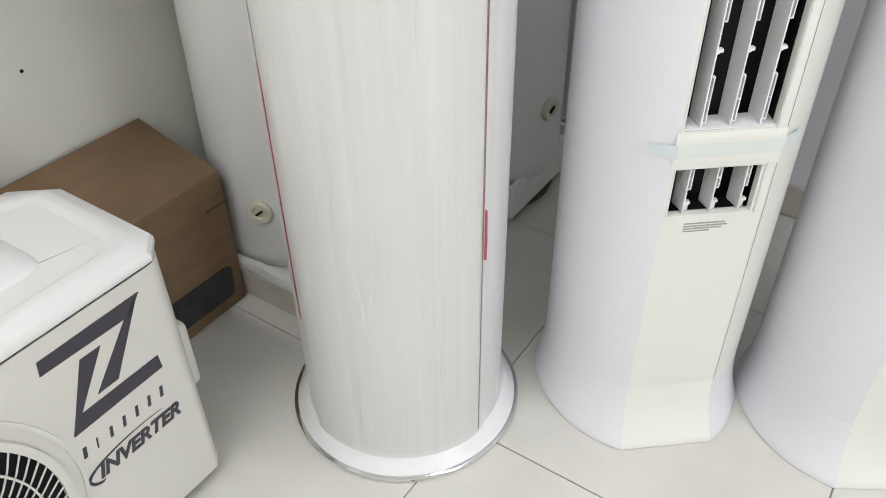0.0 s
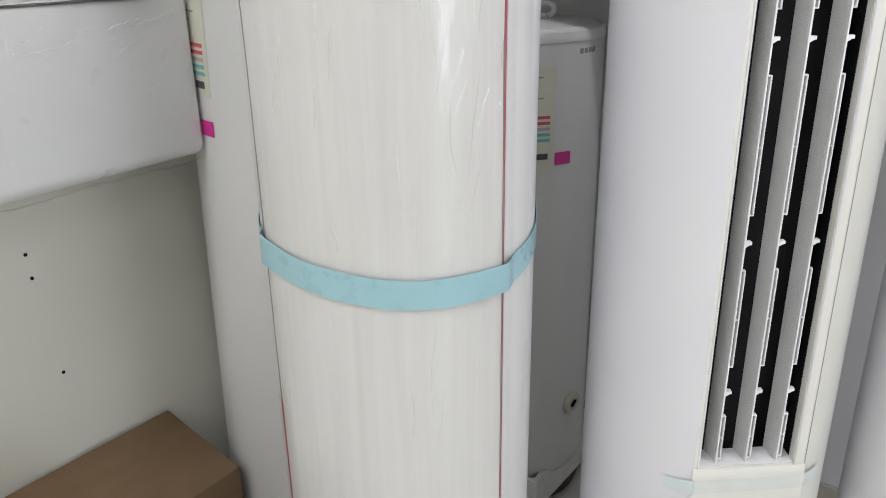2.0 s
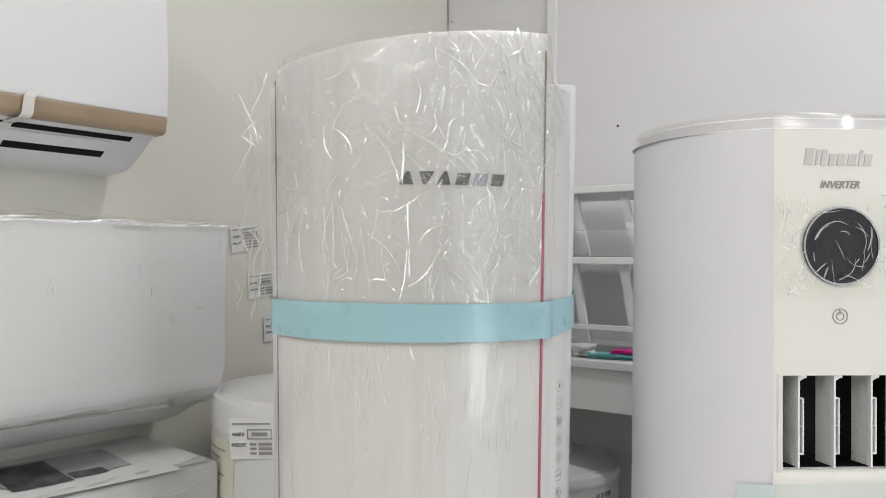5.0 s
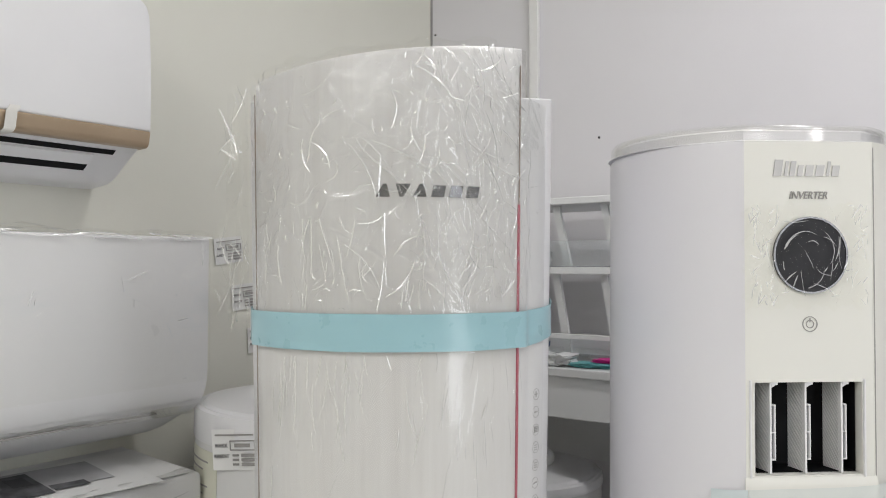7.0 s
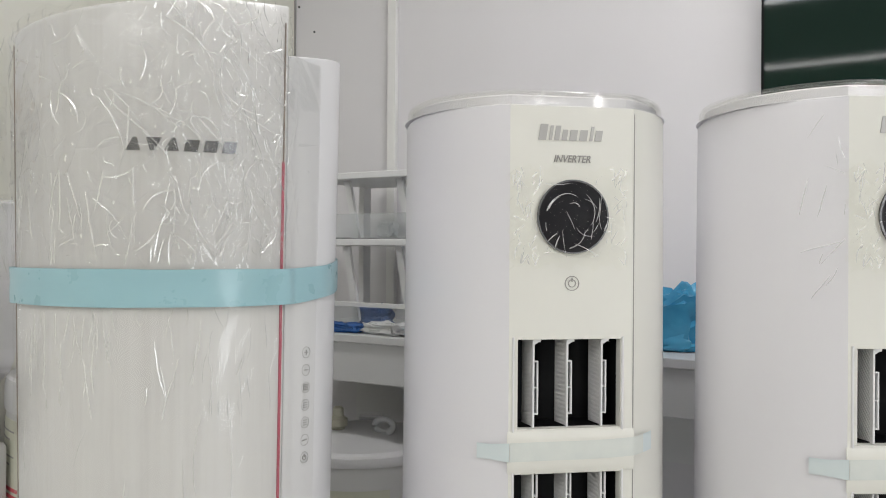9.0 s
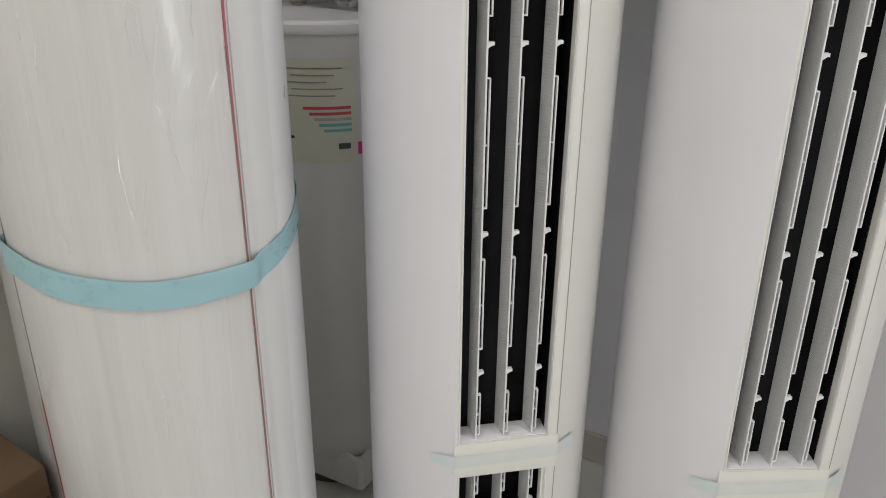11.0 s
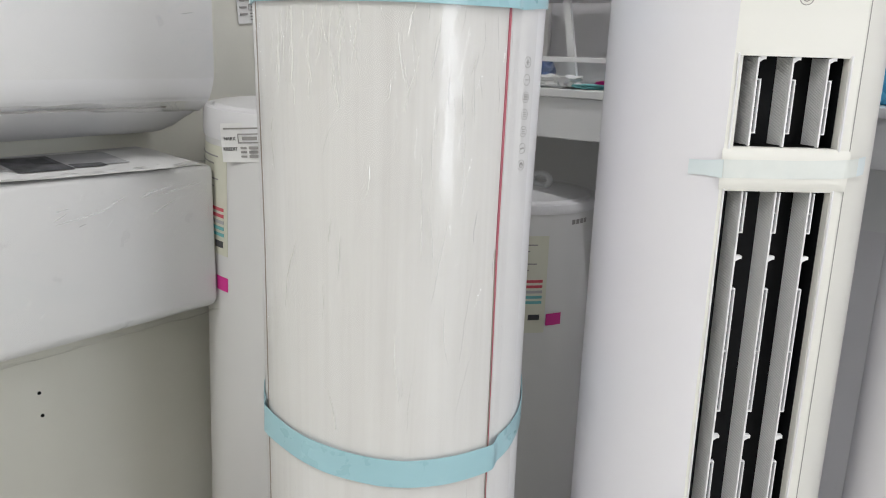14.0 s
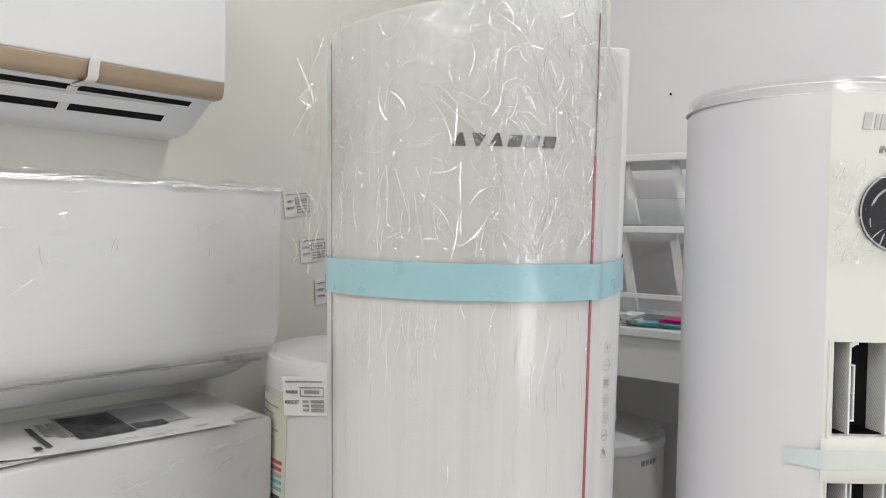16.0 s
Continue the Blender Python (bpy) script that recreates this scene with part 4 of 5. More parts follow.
# middle unit under film
u2 = thing("wall_air_conditioner", LEFT, "matt white wall air conditioner wrapped in clear film", "air conditioner", "wall air conditioners")
prof = rounded_profile([(0, 1.262), (-0.07, 1.266), (-0.175, 1.322), (-0.203, 1.350), (-0.205, 1.613), (0, 1.613)], [0, 0.03, 0.02, 0.035, 0.006, 0])
c = 0.055
bm = bmesh.new()
rings = []
for x, lift in [(0.25, 0)] + [(1.115 - c + c * math.sin(a), c * (1 - math.cos(a))) for a in span(0, radians(88), 9)]:
    rings.append([(x, y, max(z, min(1.60, 1.262 + lift * 1.0)) if z < 1.5 else z) for y, z in prof])
loft(rings, bm=bm)
part("body", bm, WHITE, u2, smooth=40)
part("flap_gap", box(0.26, 1.03, -0.1835, -0.179, 1.3205, 1.3235), GREY_PRINT, u2, "dark gap above the closed flap")
def flat_wrap(x0, x1, nx, y, z0, z1, nz, seed, count):
    x, z = np.meshgrid(np.linspace(x0, x1, nx), np.linspace(z0, z1, nz))
    h = creases(x, z, count, seed, (x0, x1), (z0, z1), (0.006, 0.05), (0.0010, 0.0022), (0.0010, 0.0036), 1.2, 0.7)
    h += creases(x, z, 14, seed + 1, (x0, x1), (z0, z1), (0.10, 0.40), (0.003, 0.008), (0.0005, 0.0016), 1.45, 0.2)
    return np.stack([x, y - 0.0016 - h, z], -1)


film_part("film_wrap", flat_wrap(0.40, 1.117, 380, -0.2055, 1.37, 1.615, 150, 21, 70), FILM_FINE, u2, "clear protective film")
part("film_edge", sheet(lambda x, v: (x, -0.205 + 0.02 * v + 0.006 * noise.noise(Vector((x * 22, v * 3, 1))), 1.613 + v * (0.010 + 0.010 * noise.noise(Vector((x * 13, 1, 4)))) + 0.003 * noise.noise(Vector((x * 60, v * 4, 8)))), span(0.26, 1.122, 140), span(0, 1, 8)), FILM, u2, "ruffled upper edge of the clear film", True)
part("film_edge", sheet(lambda x, v: (x, -0.196 + 0.05 * v, 1.332 - 0.020 * math.sin(v * 3.0) * max(0.0, min(1, (x - 0.7) / 0.3)) + 0.004 * noise.noise(Vector((x * 20, v * 5, 6)))), span(0.4, 1.105, 90), span(0, 1, 10)), FILM, u2, "sagging lower edge of the clear film", True)

# lower unit, boxy under its wrap, with leaflets on it
u3 = thing("wall_air_conditioner", LEFT, "boxy white wall air conditioner in clear film, carrying leaflets", "air conditioner", "wall air conditioners")
prof = rounded_profile([(0, 0.962), (-0.205, 0.960), (-0.224, 0.972), (-0.224, 1.222), (0, 1.234)], [0, 0.01, 0.012, 0.008, 0])
part("body", extrude_along(prof, 0.22, 1.087, 0.004), WHITE, u3, smooth=40)
film_part("film_wrap", flat_wrap(0.40, 1.09, 380, -0.2245, 0.955, 1.228, 160, 33, 60), FILM_FINE, u3, "clear protective film")
part("film_edge", sheet(lambda x, v: (x, -0.224 + 0.05 * v, 0.957 - 0.012 * math.sin(v * 3.1) * (0.5 + noise.noise(Vector((x * 12, 2, 2)))) + 0.003 * noise.noise(Vector((x * 50, v * 6, 2)))), span(0.3, 1.105, 110), span(0, 1, 8)), FILM, u3, "gathered lower edge of the clear film", True)
part("film_edge", sheet(lambda x, v: (x, -0.226 + 0.03 * v, 1.2235 + 0.006 * math.sin(v * 3.1) + 0.004 * noise.noise(Vector((x * 30, v * 4, 5)))), span(0.5, 1.09, 90), span(0, 1, 6)), FILM, u3, "ruffled upper edge of the clear film", True)

pinched = bmesh.new()
on_cover = lambda u, z, lift: (u, -0.2085 - lift, z)
folds(pinched, on_cover, 9, 91, (0.42, 1.10), (1.38, 1.60), (0.010, 0.045), (0.0008, 0.0020), 1.45, 0.25, 0.002)
folds(pinched, on_cover, 9, 92, (0.42, 1.10), (1.38, 1.60), (0.010, 0.040), (0.0008, 0.0018), 0.05, 0.15, 0.002)
folds(pinched, on_cover, 40, 93, (0.30, 1.118), (1.606, 1.6165), (0.03, 0.14), (0.0012, 0.0040), 1.56, 0.04, 0.003)
fold_part(pinched, u2, "bright creases in the clear film", FOLD_MILKY)
pinched = bmesh.new()
on_cover = lambda u, z, lift: (u, -0.2275 - lift, z)
folds(pinched, on_cover, 9, 95, (0.80, 1.085), (1.150, 1.226), (0.02, 0.10), (0.0008, 0.0024), 1.25, 0.12, 0.002)
folds(pinched, on_cover, 3, 96, (0.40, 1.08), (0.97, 1.16), (0.010, 0.05), (0.0007, 0.0016), 1.3, 0.4, 0.002)
fold_part(pinched, u3, "bright creases in the clear film", FOLD_MILKY)


def leaflet(name, x0, x1, y0, y1, z, turn, curl, label, prints):
    """A thin folded sheet; local x along the wall, y into the room."""
    m = LEFT @ pose((x0 + x1) / 2, (y0 + y1) / 2, z, 3.1, 0, turn)
    hx, hy = (x1 - x0) / 2, (y1 - y0) / 2
    th = thing(name, m, label, "leaflet", "leaflets on the unit")
    rise = lambda x, y: 0.001 + curl * max(0.0, (-x / hx)) ** 2 + 0.0008 * noise.noise(Vector((x * 25, y * 25, z)))
    part("page", sheet(lambda x, y: (x, y, rise(x, y)), span(-hx, hx, 14), span(-hy, hy, 10), 0.0012), PAPER, th, smooth=True)
    for k, (a, b, cc, d, mat, lab) in enumerate(prints):
        part("print", sheet(lambda x, y: (x * hx, y * hy, rise(x * hx, y * hy) + 0.0016 + 0.0003 * k), span(a, b, 8), span(cc, d, 8), -0.0002), mat, th, lab)
    return th


leaflet("leaflet", 0.83, 1.075, -0.213, -0.030, 1.2290, -3, 0.0, "plain white folded leaflet", [])
leaflet("leaflet", 0.665, 1.015, -0.222, -0.045, 1.2320, -6, 0.006, "white leaflet with a grey photo print", [
    (-0.35, 0.72, -0.30, 0.92, PALE_PRINT, "pale grey photo"), (-0.32, 0.16, -0.52, 0.80, INK_GREY, "dark grey photo"), (0.18, 0.48, -0.42, -0.12, INK_GREY, "dark grey photo"),
    (-0.06, 0.10, 0.10, 0.60, INK, "dark print"), (-0.62, -0.57, -0.75, 0.40, INK, "printed line"), (-0.52, -0.46, -0.15, 0.55, GREY_PRINT, "line of print"), (-0.44, -0.37, -0.30, 0.55, GREY_PRINT, "line of print"), (-0.72, -0.66, -0.86, -0.70, INK, "small round mark")])
leaflet("leaflet", 0.46, 0.70, -0.218, -0.06, 1.2305, 4, 0.004, "white leaflet with dark printed edges", [(-0.6, 0.7, -0.8, -0.7, INK, "printed line"), (-0.4, 0.5, -0.3, 0.4, PALE_PRINT, "pale grey photo")])


# price cards: white with a printed frame
def price_card(m, w, h, label, words=False):
    th = thing("price_card", m, label, "price card", "price cards")
    part("card", sheet(lambda x, z: (x, -0.0006 - 0.002 * (x / w) ** 2, z), span(-w / 2, w / 2, 5), span(-h / 2, h / 2, 4), 0.0005), PAPER, th)
    def line(x0, x1, z0, z1):
        part("print", box(x0 * w, x1 * w, -0.0031, -0.0016, z0 * h, z1 * h), GREY_PRINT, th)
    line(-0.42, 0.42, 0.34, 0.38)
    line(-0.10, 0.44, 0.20, 0.23)
    line(-0.10, 0.44, -0.02, 0.01)
    line(-0.10, -0.09, -0.02, 0.23)
    line(0.43, 0.44, -0.02, 0.23)
    line(0.0, 0.34, 0.06, 0.15)
    for k in range(3):
        line(-0.05, 0.08, -0.16 - 0.11 * k, -0.11 - 0.11 * k)
        line(0.14, 0.42, -0.17 - 0.11 * k, -0.10 - 0.11 * k)
    if words:
        for t, z in (("NARX", 0.10), ("KREDIT", -0.16)):
            part("word", widen(text_mesh(t, h * 0.13, 0, 0.0003), 0.95), INK, th, m=pose(-0.29 * w, -0.0026, z * h))
    else:
        line(-0.42, -0.18, 0.06, 0.14)
        line(-0.42, -0.16, -0.18, -0.11)
    return th


for b, z, tilt in ((1.320, 1.597, -7), (1.365, 1.500, -5), (1.408, 1.408, -4)):
    price_card(LEFT @ pose(b, -0.003, z, 0, tilt, 0), 0.072, 0.054, "small white printed price card stuck on the wall", b < 1.33)
price_card(LEFT @ pose(1.118, -0.115, 1.535, 0, 0, 90), 0.045, 0.035, "small white printed price card on the unit's end")


# ---------------------------------------------------------------- outdoor unit and carton on the floor
def outdoor_unit():
    # local x along the front to the back corner, local -y out of the front
    m = ROOM @ pose(-0.800, 0.0, 0, 0, 0, 90)
    th = thing("outdoor_air_conditioner_unit", m, "ivory outdoor air conditioner unit with dark emblem and fan grille", "outdoor unit")
    x0, x1, depth, top = -0.060, 0.722, 0.290, 0.510
    ch = 0.022
    def plan(k=0.0, c=ch):
        return [(x0 - k, -k + c), (x0 + c - k, -k), (x1 - c + k, -k), (x1 + k, c - k), (x1 + k, depth - 0.06), (x1 - 0.05 + k, depth + k), (x0 + 0.03, depth + k), (x0 - k, depth - 0.04)]
    body = loft([[(x, y, z) for x, y in plan()] for z in (0.028, 0.032, top - 0.021)])
    bmesh.ops.bevel(body, geom=[e for e in body.edges if abs(e.verts[0].co.z - e.verts[1].co.z) > 0.3], offset=0.012, segments=4, profile=0.5, affect="EDGES")
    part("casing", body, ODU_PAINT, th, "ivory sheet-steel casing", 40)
    part("lid_gap", loft([[(x, y, z) for x, y in plan(-0.002)] for z in (top - 0.0208, top - 0.0152)]), BLACK, th, "dark gap under the lid")
    lid = loft([[(x, y, z) for x, y in plan(k, 0.03)] for k, z in ((0.003, top - 0.015), (0.004, top - 0.013), (0.004, top - 0.004), (0.001, top + 0.002), (-0.018, top + 0.011), (-0.022, top + 0.012), (-0.032, top + 0.012), (-0.036, top + 0.011), (-0.044, top + 0.006), (-0.047, top + 0.0055))])
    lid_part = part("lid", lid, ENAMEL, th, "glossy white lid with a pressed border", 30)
    rib = rounded_profile([(0.10, 0.065), (0.60, 0.065), (0.60, 0.185), (0.10, 0.185)], [0.03] * 4)
    press = loft([[(x, y + 0.02, top + 0.0056) for x, y in rib], [(0.33 + (x - 0.33) * 0.97, 0.145 + (y - 0.125) * 0.88, top + 0.0115) for x, y in rib]])
    part("pressed_panel", press, ENAMEL, lid_part, smooth=40)
    # valve cover on the end
    part("valve_cover", box(x1 - 0.004, x1 + 0.034, 0.055, 0.150, 0.165, 0.300, 0.010, 3), ODU_PAINT, th, "small ivory valve cover", 40)
    for x in (0.06, 0.58):
        part("foot", box(x - 0.03, x + 0.03, -0.018, depth + 0.018, 0.001, 0.028, 0.004), ODU_PAINT, th)
    # fan opening, bell mouth and guard
    fx, fz, fr = 0.262, 0.255, 0.205
    part("fan_well", prism([(fx + fr * math.cos(a), fz + fr * math.sin(a)) for a in span(0, 2 * math.pi * 47 / 48, 48)], -0.003, -0.0012), BLACK, th, "dark fan opening")
    part("bell_mouth", ring_flat(fr, fr + 0.012, 64, 0.0, 0.010), ODU_PAINT, th, "ring round the fan opening", 30, pose(fx, 0, fz))
    part("pressed_ring", ring_flat(fr + 0.030, fr + 0.036, 64, 0.0, 0.003), ODU_PAINT, th, "pressed ring in the casing", 30, pose(fx, 0, fz))
    guard = part("fan_guard", ring_flat(0.0, 0.045, 32, -0.014, 0.003), ODU_PAINT, th, "fan guard of curved wires", m=pose(fx, 0, fz))
    for r in (0.085, 0.13, 0.175):
        part("guard_ring", ring_flat(r - 0.0014, r + 0.0014, 56, -0.010, 0.003), ODU_PAINT, guard)
    for k in range(72):
        a0 = 2 * math.pi * k / 72
        pts = [(r * math.cos(a0 + (r - 0.04) * 3.2), -0.0125 + 0.004 * ((r - 0.04) / 0.16), r * math.sin(a0 + (r - 0.04) * 3.2)) for r in span(0.04, fr, 8)]
        part("guard_wire", tube(pts, 0.0014, 5), ODU_PAINT, guard)
    part("screw", lathe([(0.005, 0), (0.005, 0.002)], 12), BRASS, th, m=pose(fx + 0.158, -0.001, fz + 0.172, 90, 0, 0))
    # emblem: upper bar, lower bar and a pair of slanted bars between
    ex0, ex1, ez0, ez1, y0, y1 = 0.503, 0.664, 0.311, 0.462, -0.0012, 0.0
    def blk(name, pts, mat=DARK_PRINT, label="dark bar of the emblem"):
        part(name, prism([(ex0 + u * (ex1 - ex0), ez0 + v * (ez1 - ez0)) for u, v in pts], y0, y1), mat, th, label)
    blk("emblem_bar", [(0.0, 0.84), (0.02, 0.99), (1.0, 1.0), (0.86, 0.82)])
    blk("emblem_bar", [(0.04, 0.0), (0.17, 0.185), (0.98, 0.19), (0.99, 0.02)])
    blk("emblem_bar", [(0.04, 0.01), (0.17, 0.18), (0.30, 0.72), (0.52, 0.72)][:2] + [(0.53, 0.735), (0.33, 0.735)])
    blk("emblem_bar", [(0.36, 0.26), (0.57, 0.26), (0.98, 0.99), (0.80, 0.82)])
    # maker's word as plain thin blocks
    for k, w in enumerate((0.017, 0.006, 0.014, 0.014, 0.014, 0.014, 0.016)):
        x = 0.509 + k * 0.0225
        bmk = prism([(x, 0.2635), (x + w * 0.34, 0.2635), (x + w * 0.34 + 0.003, 0.2825), (x + 0.003, 0.2825)], y0, y1)
        part("mark_block", bmk, DARK_PRINT, th, "small dark block of the maker's mark")
    t = widen(text_mesh("INVERTER", 0.036, 0.3, 0.0006, bold=0.035), 0.93)
    part("word", t, DARK_PRINT, th, "bold slanted word INVERTER", m=pose(0.592, -0.0008, 0.218))
    sw = [(0.500 + 0.125 * (1 - math.cos(a)) * 0.5 * 1.6, 0.218 + 0.026 * math.sin(a)) for a in span(0.0, math.pi * 0.62, 14)]
    inner = [(x + 0.004, z - 0.0035 * (1 - k / 13)) for k, (x, z) in enumerate(sw)]
    part("swoosh", prism(sw + inner[::-1], y0, y1), DARK_PRINT, th, "thin dark swoosh over the word")
    low = [(0.500 + 0.02 * (1 - math.cos(a)), 0.218 - 0.020 * math.sin(a)) for a in span(0, math.pi / 2, 8)]
    part("swoosh", prism(low + [(x + 0.004, z + 0.003) for x, z in low[::-1]], y0, y1), DARK_PRINT, th, "thin dark swoosh over the word")
    return th


outdoor_unit()


def carton():
    m = ROOM @ pose(-1.100, 0.0, 0, 0, 0, 90)
    th = thing("cardboard_box", m, "closed brown cardboard box with a black printed panel, against the wall", "box")
    bm = box(0.43, 1.066, 0, 0.220, 0.001, 0.334, 0.004, 2)
    bmesh.ops.subdivide_edges(bm, edges=bm.edges[:], cuts=3, use_grid_fill=True)
    for v in bm.verts:
        if v.co.z > 0.3:
            v.co.z += 0.050 * v.co.y / 0.22
        v.co += Vector((0, 0.0022, 0.0022 if v.co.z > 0.1 else 0)) * noise.noise(v.co * 9)
    part("body", bm, CARTON, th, smooth=40)
    plate = rounded_profile([(0.80, 0.038), (1.036, 0.033), (1.042, 0.113), (0.80, 0.116)], [0.004, 0.018, 0.018, 0.004])
    part("black_panel", prism(plate, -0.0035, -0.0012), CARTON_DARK, th, "black printed panel with rounded ends")
    part("slit", box(1.01, 1.0645, -0.0035, -0.0022, 0.262, 0.2645), CREASE, th, "short dark slit")
    part("torn_patch", sheet(lambda x, y: (x, y, 0.3538 + 0.0012 * noise.noise(Vector((x * 90, y * 90, 1)))), span(0.935, 0.985, 8), span(0.108, 0.132, 5), 0.0008), CARTON, th, "small torn patch of paper")
    return th


carton()


# ---------------------------------------------------------------- water heaters
def heater(a, b, r, top, facing, label, knob_deg, z0, lean=0.0, pink=(27, 39, 0.0), cap_h=0.055, up=0.0):
    """facing: degrees by which its label side is turned from the room's -b direction."""
    th = thing("water_heater", ROOM @ pose(a, b, 0, 0, lean, 0) @ pose(0, 0, 0, 0, 0, facing), label, "water heater", "water heaters")
    part("tank", lathe([(r * 0.86, z0), (r * 0.95, z0 + 0.006), (r * 0.992, z0 + 0.022), (r, z0 + 0.045), (r, top - cap_h - 0.003), (r * 1.0, top - cap_h)], 64), ENAMEL, th, "smooth white enamelled tank", 30)
    cap = part("cap", lathe([(r * 1.012, top - cap_h + 0.0005), (r * 1.016, top - cap_h + 0.004), (r * 1.016, top - 0.012), (r * 1.005, top - 0.003), (r * 0.97, top), (r * 0.93, top - 0.002), (r * 0.90, top + 0.003), (r * 0.5, top + 0.012), (0.01, top + 0.014)], 64), WHITE, th, "white plastic cap with a raised rim", 30)
    part("nipple", lathe([(0.015, top), (0.015, top + 0.018), (0.021, top + 0.021), (0.021, top + 0.036), (0.012, top + 0.042), (0.012, top + 0.058), (0.008, top + 0.062)], 20, centre=(-0.055, 0.02)), RUBBER, cap, "beige plastic water connection", 30)
    coil = [(0.05 + 0.020 * math.cos(q), -0.02 + 0.014 * math.sin(q * 0.5), top + 0.028 + 0.014 * math.sin(q)) for q in span(-1.2, 6.0, 26)]
    part("hose", tube(coil, 0.007, 8), BAG_WHITE, cap, "curled translucent white hose", 60)
    part("bracket", box(-0.03, 0.03, r - 0.01, r + 0.012, top - 0.10, top + 0.012, 0.003), WHITE, th)
    def on(d, z, lift=0.0):
        q = radians(d)
        return Vector(((r + lift) * math.sin(q), -(r + lift) * math.cos(q), z))
    def patch(name, d0, d1, za, zb, mat, lab, parent, lift):
        return part(name, sheet(lambda d, z: on(d, z, lift), span(d0, d1, 10), span(za, zb, 3), 0.0005), mat, parent, lab, True)
    lab = patch("label", -32 if lean else -22, 26, top - 0.262 - up, top - 0.066, LABEL_CREAM, "cream energy label with coloured bars", th, 0.0010)
    for k in range(5):
        patch("print", -18 + 3 * (k % 2), 18 - 5 * (k % 3), top - 0.086 - 0.0135 * k, top - 0.0835 - 0.0135 * k, GREY_PRINT, "", lab, 0.0020)
    for k, (d0, mat) in enumerate(((-8, BAR_RED), (-4, BAR_RED), (-1, PALE_PRINT), (2, BAR_TEAL), (5, BAR_TEAL))):
        patch("bar", d0, 23, top - 0.181 + up - 0.0115 * k, top - 0.175 + up - 0.0115 * k, mat, "", lab, 0.0020)
    patch("print", -20, -15, top - 0.226, top - 0.220, INK, "", lab, 0.0020)
    patch("print", 14, 22, top - 0.248, top - 0.236, INK, "", lab, 0.0020)
    patch("sticker", pink[0], pink[1], top - 0.262 - pink[2], top - 0.236 - pink[2], PINK, "small magenta sticker", th, 0.0016)
    for k in range(4 if lean == 0 else 0):
        patch("mark_block", 44 + k * 4.2, 47 + k * 4.2, top - 0.046, top - 0.036, GREY_PRINT, "small grey block of the maker's mark", th, 0.0010)
    # thermostat plug low on the front
    q = radians(knob_deg)
    km = Matrix.Translation((r * math.sin(q), -r * math.cos(q), 0.235 if lean else 0.285)) @ pose(0, 0, 0, 90, 0, knob_deg)
    kn = part("plug", lathe([(0.027, -0.004), (0.027, 0.006), (0.024, 0.010), (0.015, 0.010), (0.013, 0.006)], 28), RUBBER, th, "round beige plug", 30, km)
    part("slot", box(-0.009, 0.009, -0.0018, 0.0018, 0.006, 0.0115), BLACK, kn, m=pose(0, 0, 0, 0, 0, 40))
    return th


def foam_tray(a, b, w, high, low, under, label):
    """A hollow square foam tray from low to high, on an edge painted beige for shade or a dark round base."""
    th = thing("foam_tray", ROOM @ pose(a, b, 0), label, "packaging", "foam trays")
    out = rounded_profile([(-w, -w), (w, -w), (w, w), (-w, w)], [0.014] * 4, 4)
    pts = []
    for p, q in zip(out, out[1:] + out[:1]):
        n = max(1, int((q - p).length / 0.03))
        pts += [p.lerp(q, k / n) for k in range(n)]
    def jag(k, z, s):
        return [(x * k * (1 + s * noise.noise(Vector((y * 40, x * 40, 7)))), y * k * (1 + s * noise.noise(Vector((x * 40, y * 40, 1)))), z + 0.6 * s * noise.noise(Vector((x * 34, y * 34, 3)))) for x, y in pts]
    # lower foam side: the shade on it is put into a beige colour
    if under == "card":
        part("shaded_edge", loft([jag(1.0, 0.001, 0), jag(1.0, low, 0)]), SKIRT, th, "lower foam edge of the tray, coloured beige for shade")
    else:
        part("round_base", lathe([(w * 0.9, 0.001), (w * 1.0, 0.004), (w * 1.02, low - 0.004), (w * 0.98, low)], 40), DARK_BASE, th, "dark round base under the foam", 30)
    part("tray", loft([jag(0.985, low + 0.0005, 0), jag(1.0, low + 0.006, 0.01), jag(1.01, high - 0.008, 0.012), jag(1.0, high, 0.020), jag(0.93, high, 0.020), jag(0.915, high - 0.028, 0.0)]), FOAM, th, smooth=40)
    return th


heater(-1.118, 1.272, 0.180, 1.322, -26, "tall white water heater with price card and cream energy label", 47, 0.074, 2.0, (15, 26, 0.066))
heater(-0.885, 1.742, 0.176, 1.130, 29, "white water heater under the shelf, with energy label and magenta sticker", 52, 0.096, cap_h=0.022, up=0.015)
foam_tray(-1.113, 1.272, 0.197, 0.100, 0.066, "card", "white foam tray under the water heater, lower edge beige for shade")
foam_tray(-0.903, 1.768, 0.170, 0.122, 0.026, "base", "torn white foam packing tray under the water heater")
price_card(ROOM @ pose(-1.033, 1.0945, 1.268, 0, -4, 21), 0.082, 0.066, "white price card hanging on the water heater", True)


# ---------------------------------------------------------------- shelf on the back wall with its things
sh = thing("wall_counter", ROOM, "thick white laminate shelf along the back wall", "shelf")
part("top", box(-1.12, 0.9, 1.66, WALL_B, 1.345, 1.362, 0.002), LAMINATE, sh)
part("apron", box(-1.12, 0.9, 1.668, 1.686, 1.262, 1.345, 0.002), LAMINATE, sh)
for a in (-1.11, -0.1, 0.88):
    part("bracket", box(a - 0.009, a + 0.009, 1.687, WALL_B, 1.262, 1.3445), LAMINATE, sh)
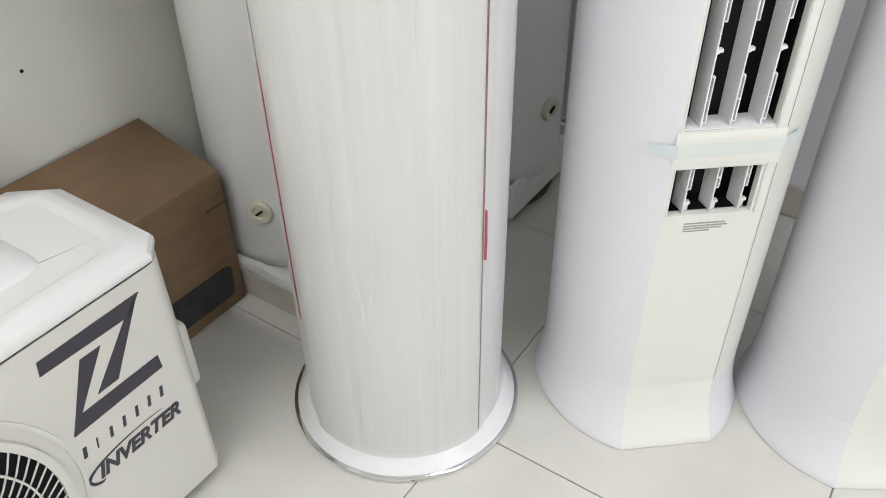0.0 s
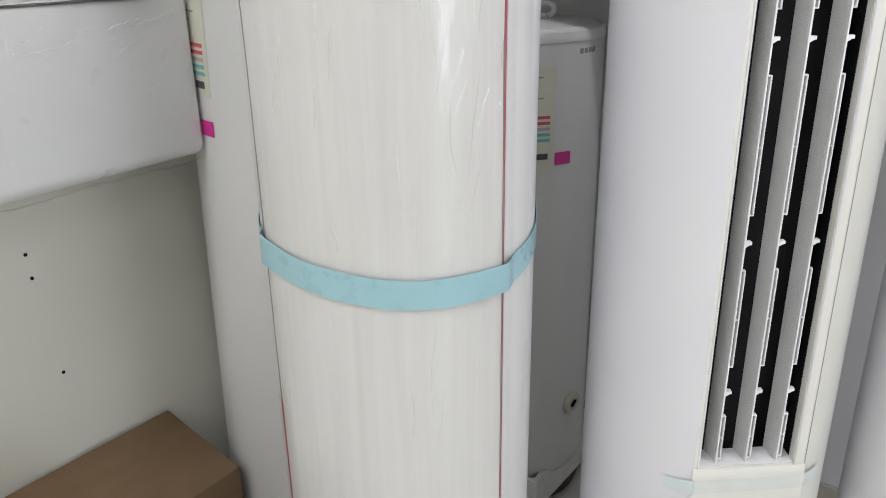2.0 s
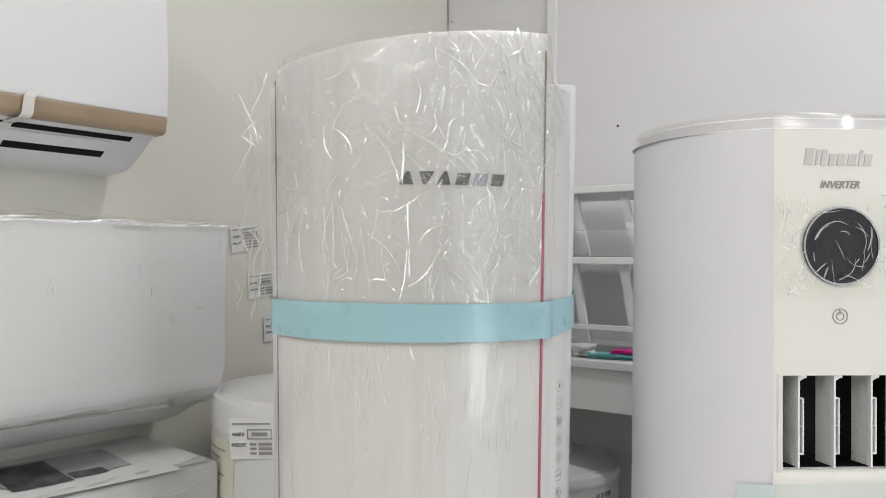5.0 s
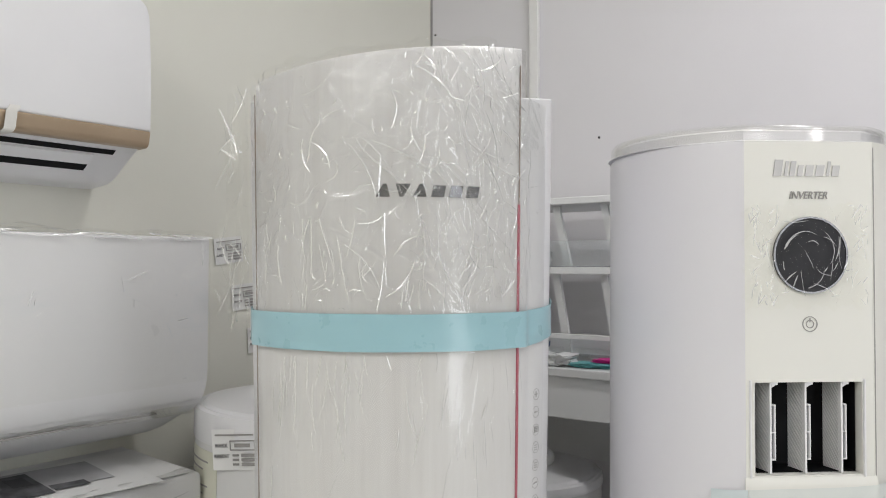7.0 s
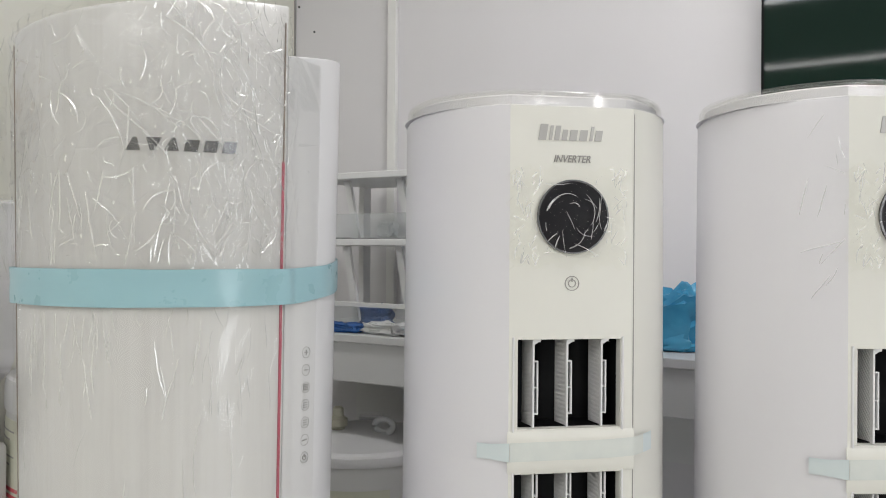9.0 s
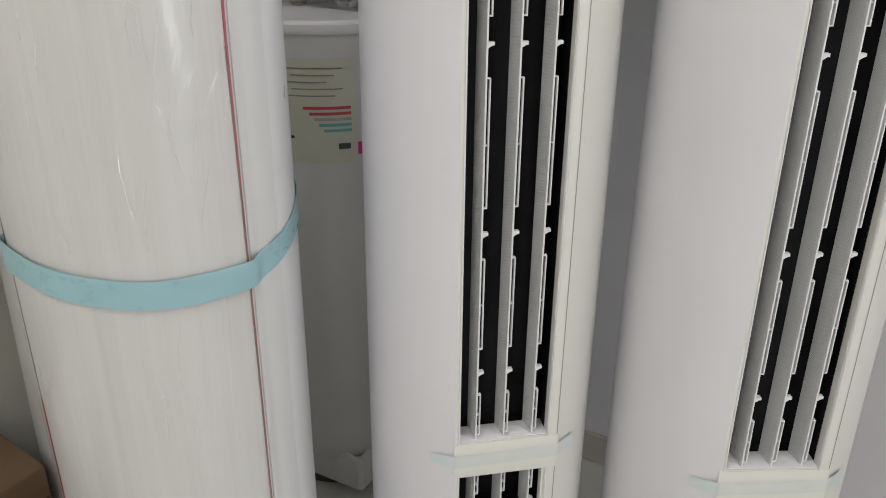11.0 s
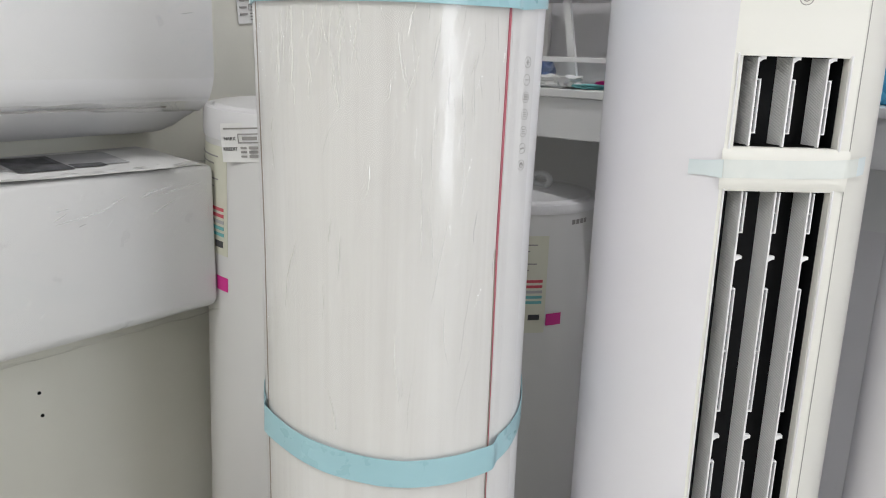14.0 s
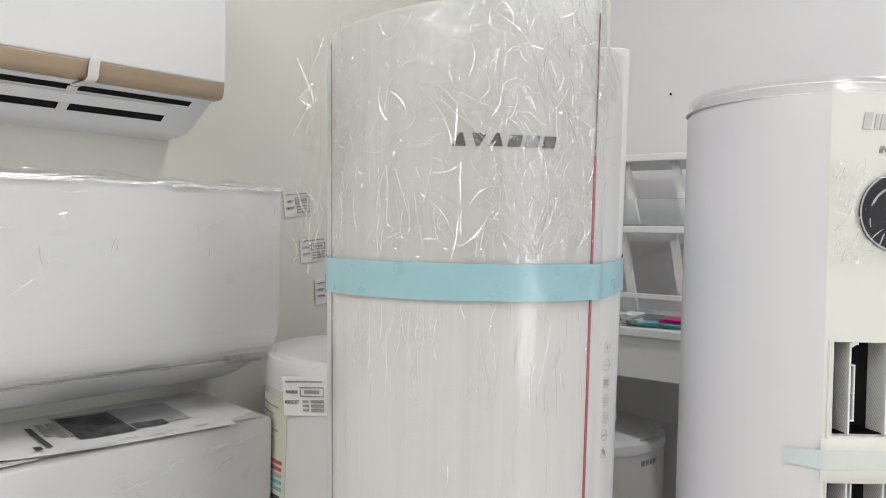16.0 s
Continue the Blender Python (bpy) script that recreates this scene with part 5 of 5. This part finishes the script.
part("back_rail", box(-1.10, 0.9, WALL_B - 0.02, WALL_B - 0.001, 1.10, 1.2615), LAMINATE, sh)

rack = thing("display_rack", ROOM @ pose(-0.83, 1.80, 1.362), "small white display rack with two shelves and clear trays", "rack")
for z in (0.185, 0.330):
    part("shelf", box(-0.20, 0.20, -0.075, 0.16, z, z + 0.0145, 0.002), LAMINATE, rack)
for x in (-0.192, 0.192):
    part("side_post", box(x - 0.008, x + 0.008, 0.12, 0.15, 0.0, 0.345, 0.002), LAMINATE, rack)
for z0, z1 in ((0.20, 0.33), (0.02, 0.185)):
    for x in (-0.12, 0.02, 0.13):
        b = prism([(x, z1), (x + 0.016, z1), (x + 0.046, z0), (x + 0.030, z0)], -0.045, -0.036)
        part("slant_bracket", b, LAMINATE, rack, "slanted white bracket")
for k, (z, h) in enumerate(((0.20, 0.055), (0.0, 0.060))):
    tray = bmesh.new()
    prism([(-0.18, z), (0.18, z), (0.17, z + 0.003), (-0.17, z + 0.003)], -0.06, 0.10, tray)
    box(-0.18, 0.18, -0.064, -0.060, z, z + h, 0.001, 1, tray)
    part("clear_tray", tray, CLEAR, rack, "clear acrylic tray")
part("rim", box(-0.19, 0.19, -0.072, -0.064, 0.052, 0.062, 0.001), LAMINATE, rack)


def packet(m, sx, sy, sz, mat, label, seed, name="packet"):
    bm = bmesh.new()
    bmesh.ops.create_uvsphere(bm, u_segments=44, v_segments=28, radius=1)
    for v in bm.verts:
        c = v.co
        p = Vector([math.copysign(abs(t) ** 0.5, t) for t in c])
        fold = abs(noise.noise(p * 3.1 + Vector((0, seed, 4))))
        k = 1 + 0.22 * noise.noise(p * 2.0 + Vector((seed, 0, 0))) - 0.22 * (1 - fold) ** 6 + 0.05 * noise.noise(p * 9 + Vector((0, seed, 0)))
        v.co = Vector((p.x * sx * k, p.y * sy * k, max(0.0, (p.z + 0.9) * sz * k)))
    th = obj(name, bm, mat, True, m)
    return tagged(th, label, "packet", "packets on the shelf")


packet(ROOM @ pose(-0.905, 1.700, 1.3625, 0, 0, 12), 0.060, 0.028, 0.010, BAG_NAVY, "flat navy blue printed packet", 2.0)
packet(ROOM @ pose(-0.790, 1.705, 1.3625, 0, 0, -8), 0.062, 0.030, 0.013, BAG_WHITE, "crumpled white plastic packet", 5.0)
packet(ROOM @ pose(-0.690, 1.712, 1.3625, 0, 0, 9), 0.052, 0.030, 0.005, BAR_TEAL, "flat teal printed packet on the shelf", 3.0)
packet(ROOM @ pose(-0.655, 1.722, 1.3725, 0, 0, 5), 0.042, 0.026, 0.004, PINK, "flat magenta packet lying on a teal one", 7.0)
packet(ROOM @ pose(-0.86, 1.80, 1.565, 0, 0, 5), 0.022, 0.020, 0.020, BAG_WHITE, "small white plastic packet on the rack", 9.0)
packet(ROOM @ pose(-0.88, 1.79, 1.366, 0, 0, 5), 0.040, 0.020, 0.026, BAG_NAVY, "small navy packet in the clear tray", 4.0)
packet(ROOM @ pose(-0.235, 1.775, 1.3625, 0, 0, 20), 0.075, 0.050, 0.060, BAG_BLUE, "crumpled bright blue plastic bag", 11.0, "plastic_bag")

# screen on the back wall
tv = thing("television", ROOM @ pose(-0.108, WALL_B, 1.825), "large switched-off television with a glossy dark screen", "television")
part("back", box(0.02, 1.10, -0.035, 0, 0.03, 0.62, 0.005), BLACK, tv)
part("bezel", box(0.0, 1.12, -0.050, -0.036, 0.0, 0.65, 0.003), BLACK, tv, "thin black bezel")
part("screen", box(0.006, 1.114, -0.0525, -0.0505, 0.010, 0.642), SCREEN, tv, "glossy dark screen")
stk = part("sticker", prism([(0.056 + 0.026 * math.cos(a), 0.250 + 0.026 * math.sin(a)) for a in span(0, 2 * math.pi * 31 / 32, 32)], -0.0542, -0.053), STICKER, tv, "round green sticker")
part("word", text_mesh("3", 0.028, 0, 0.0004), PAPER, stk, m=pose(0.055, -0.0548, 0.258))
part("word", text_mesh("года", 0.012, 0, 0.0004), PAPER, stk, m=pose(0.055, -0.0548, 0.240))

# loose cable on the floor by the back wall
cable = obj("power_cable", tube([(0.30 + 0.15 * t, 2.005 - 0.012 * math.sin(t * 2.2) ** 2 - 0.01 * t, 0.0065) for t in span(0, 3.0, 30)], 0.005, 8), CABLE, True, ROOM)
tagged(cable, "thin black power cable lying on the tiles", "cable")

# ---------------------------------------------------------------- floor tiles
floor = tagged(obj("floor", box(WALL_A - T, FAR_A + T, FAR_B - T, WALL_B + T, -0.12, -0.003), GROUT, m=ROOM), "floor of large glossy cream tiles with dark joints", "floor", kind="structure")
PITCH, A0, B0 = 0.605, -0.505, 1.030
tile_mesh = None
a = A0 - PITCH * 2
while a < FAR_A:
    b = B0 - PITCH * 7
    while b < WALL_B:
        if tile_mesh is None:
            ob = part("tile", box(0.0012, PITCH - 0.0012, 0.0012, PITCH - 0.0012, -0.010, 0.0, 0.0012, 1), TILE, floor)
            tile_mesh = ob.data
        else:
            ob = new("tile", tile_mesh)
            ob.parent = floor
        ob.matrix_basis = pose(a, b, 0)
        b += PITCH
    a += PITCH
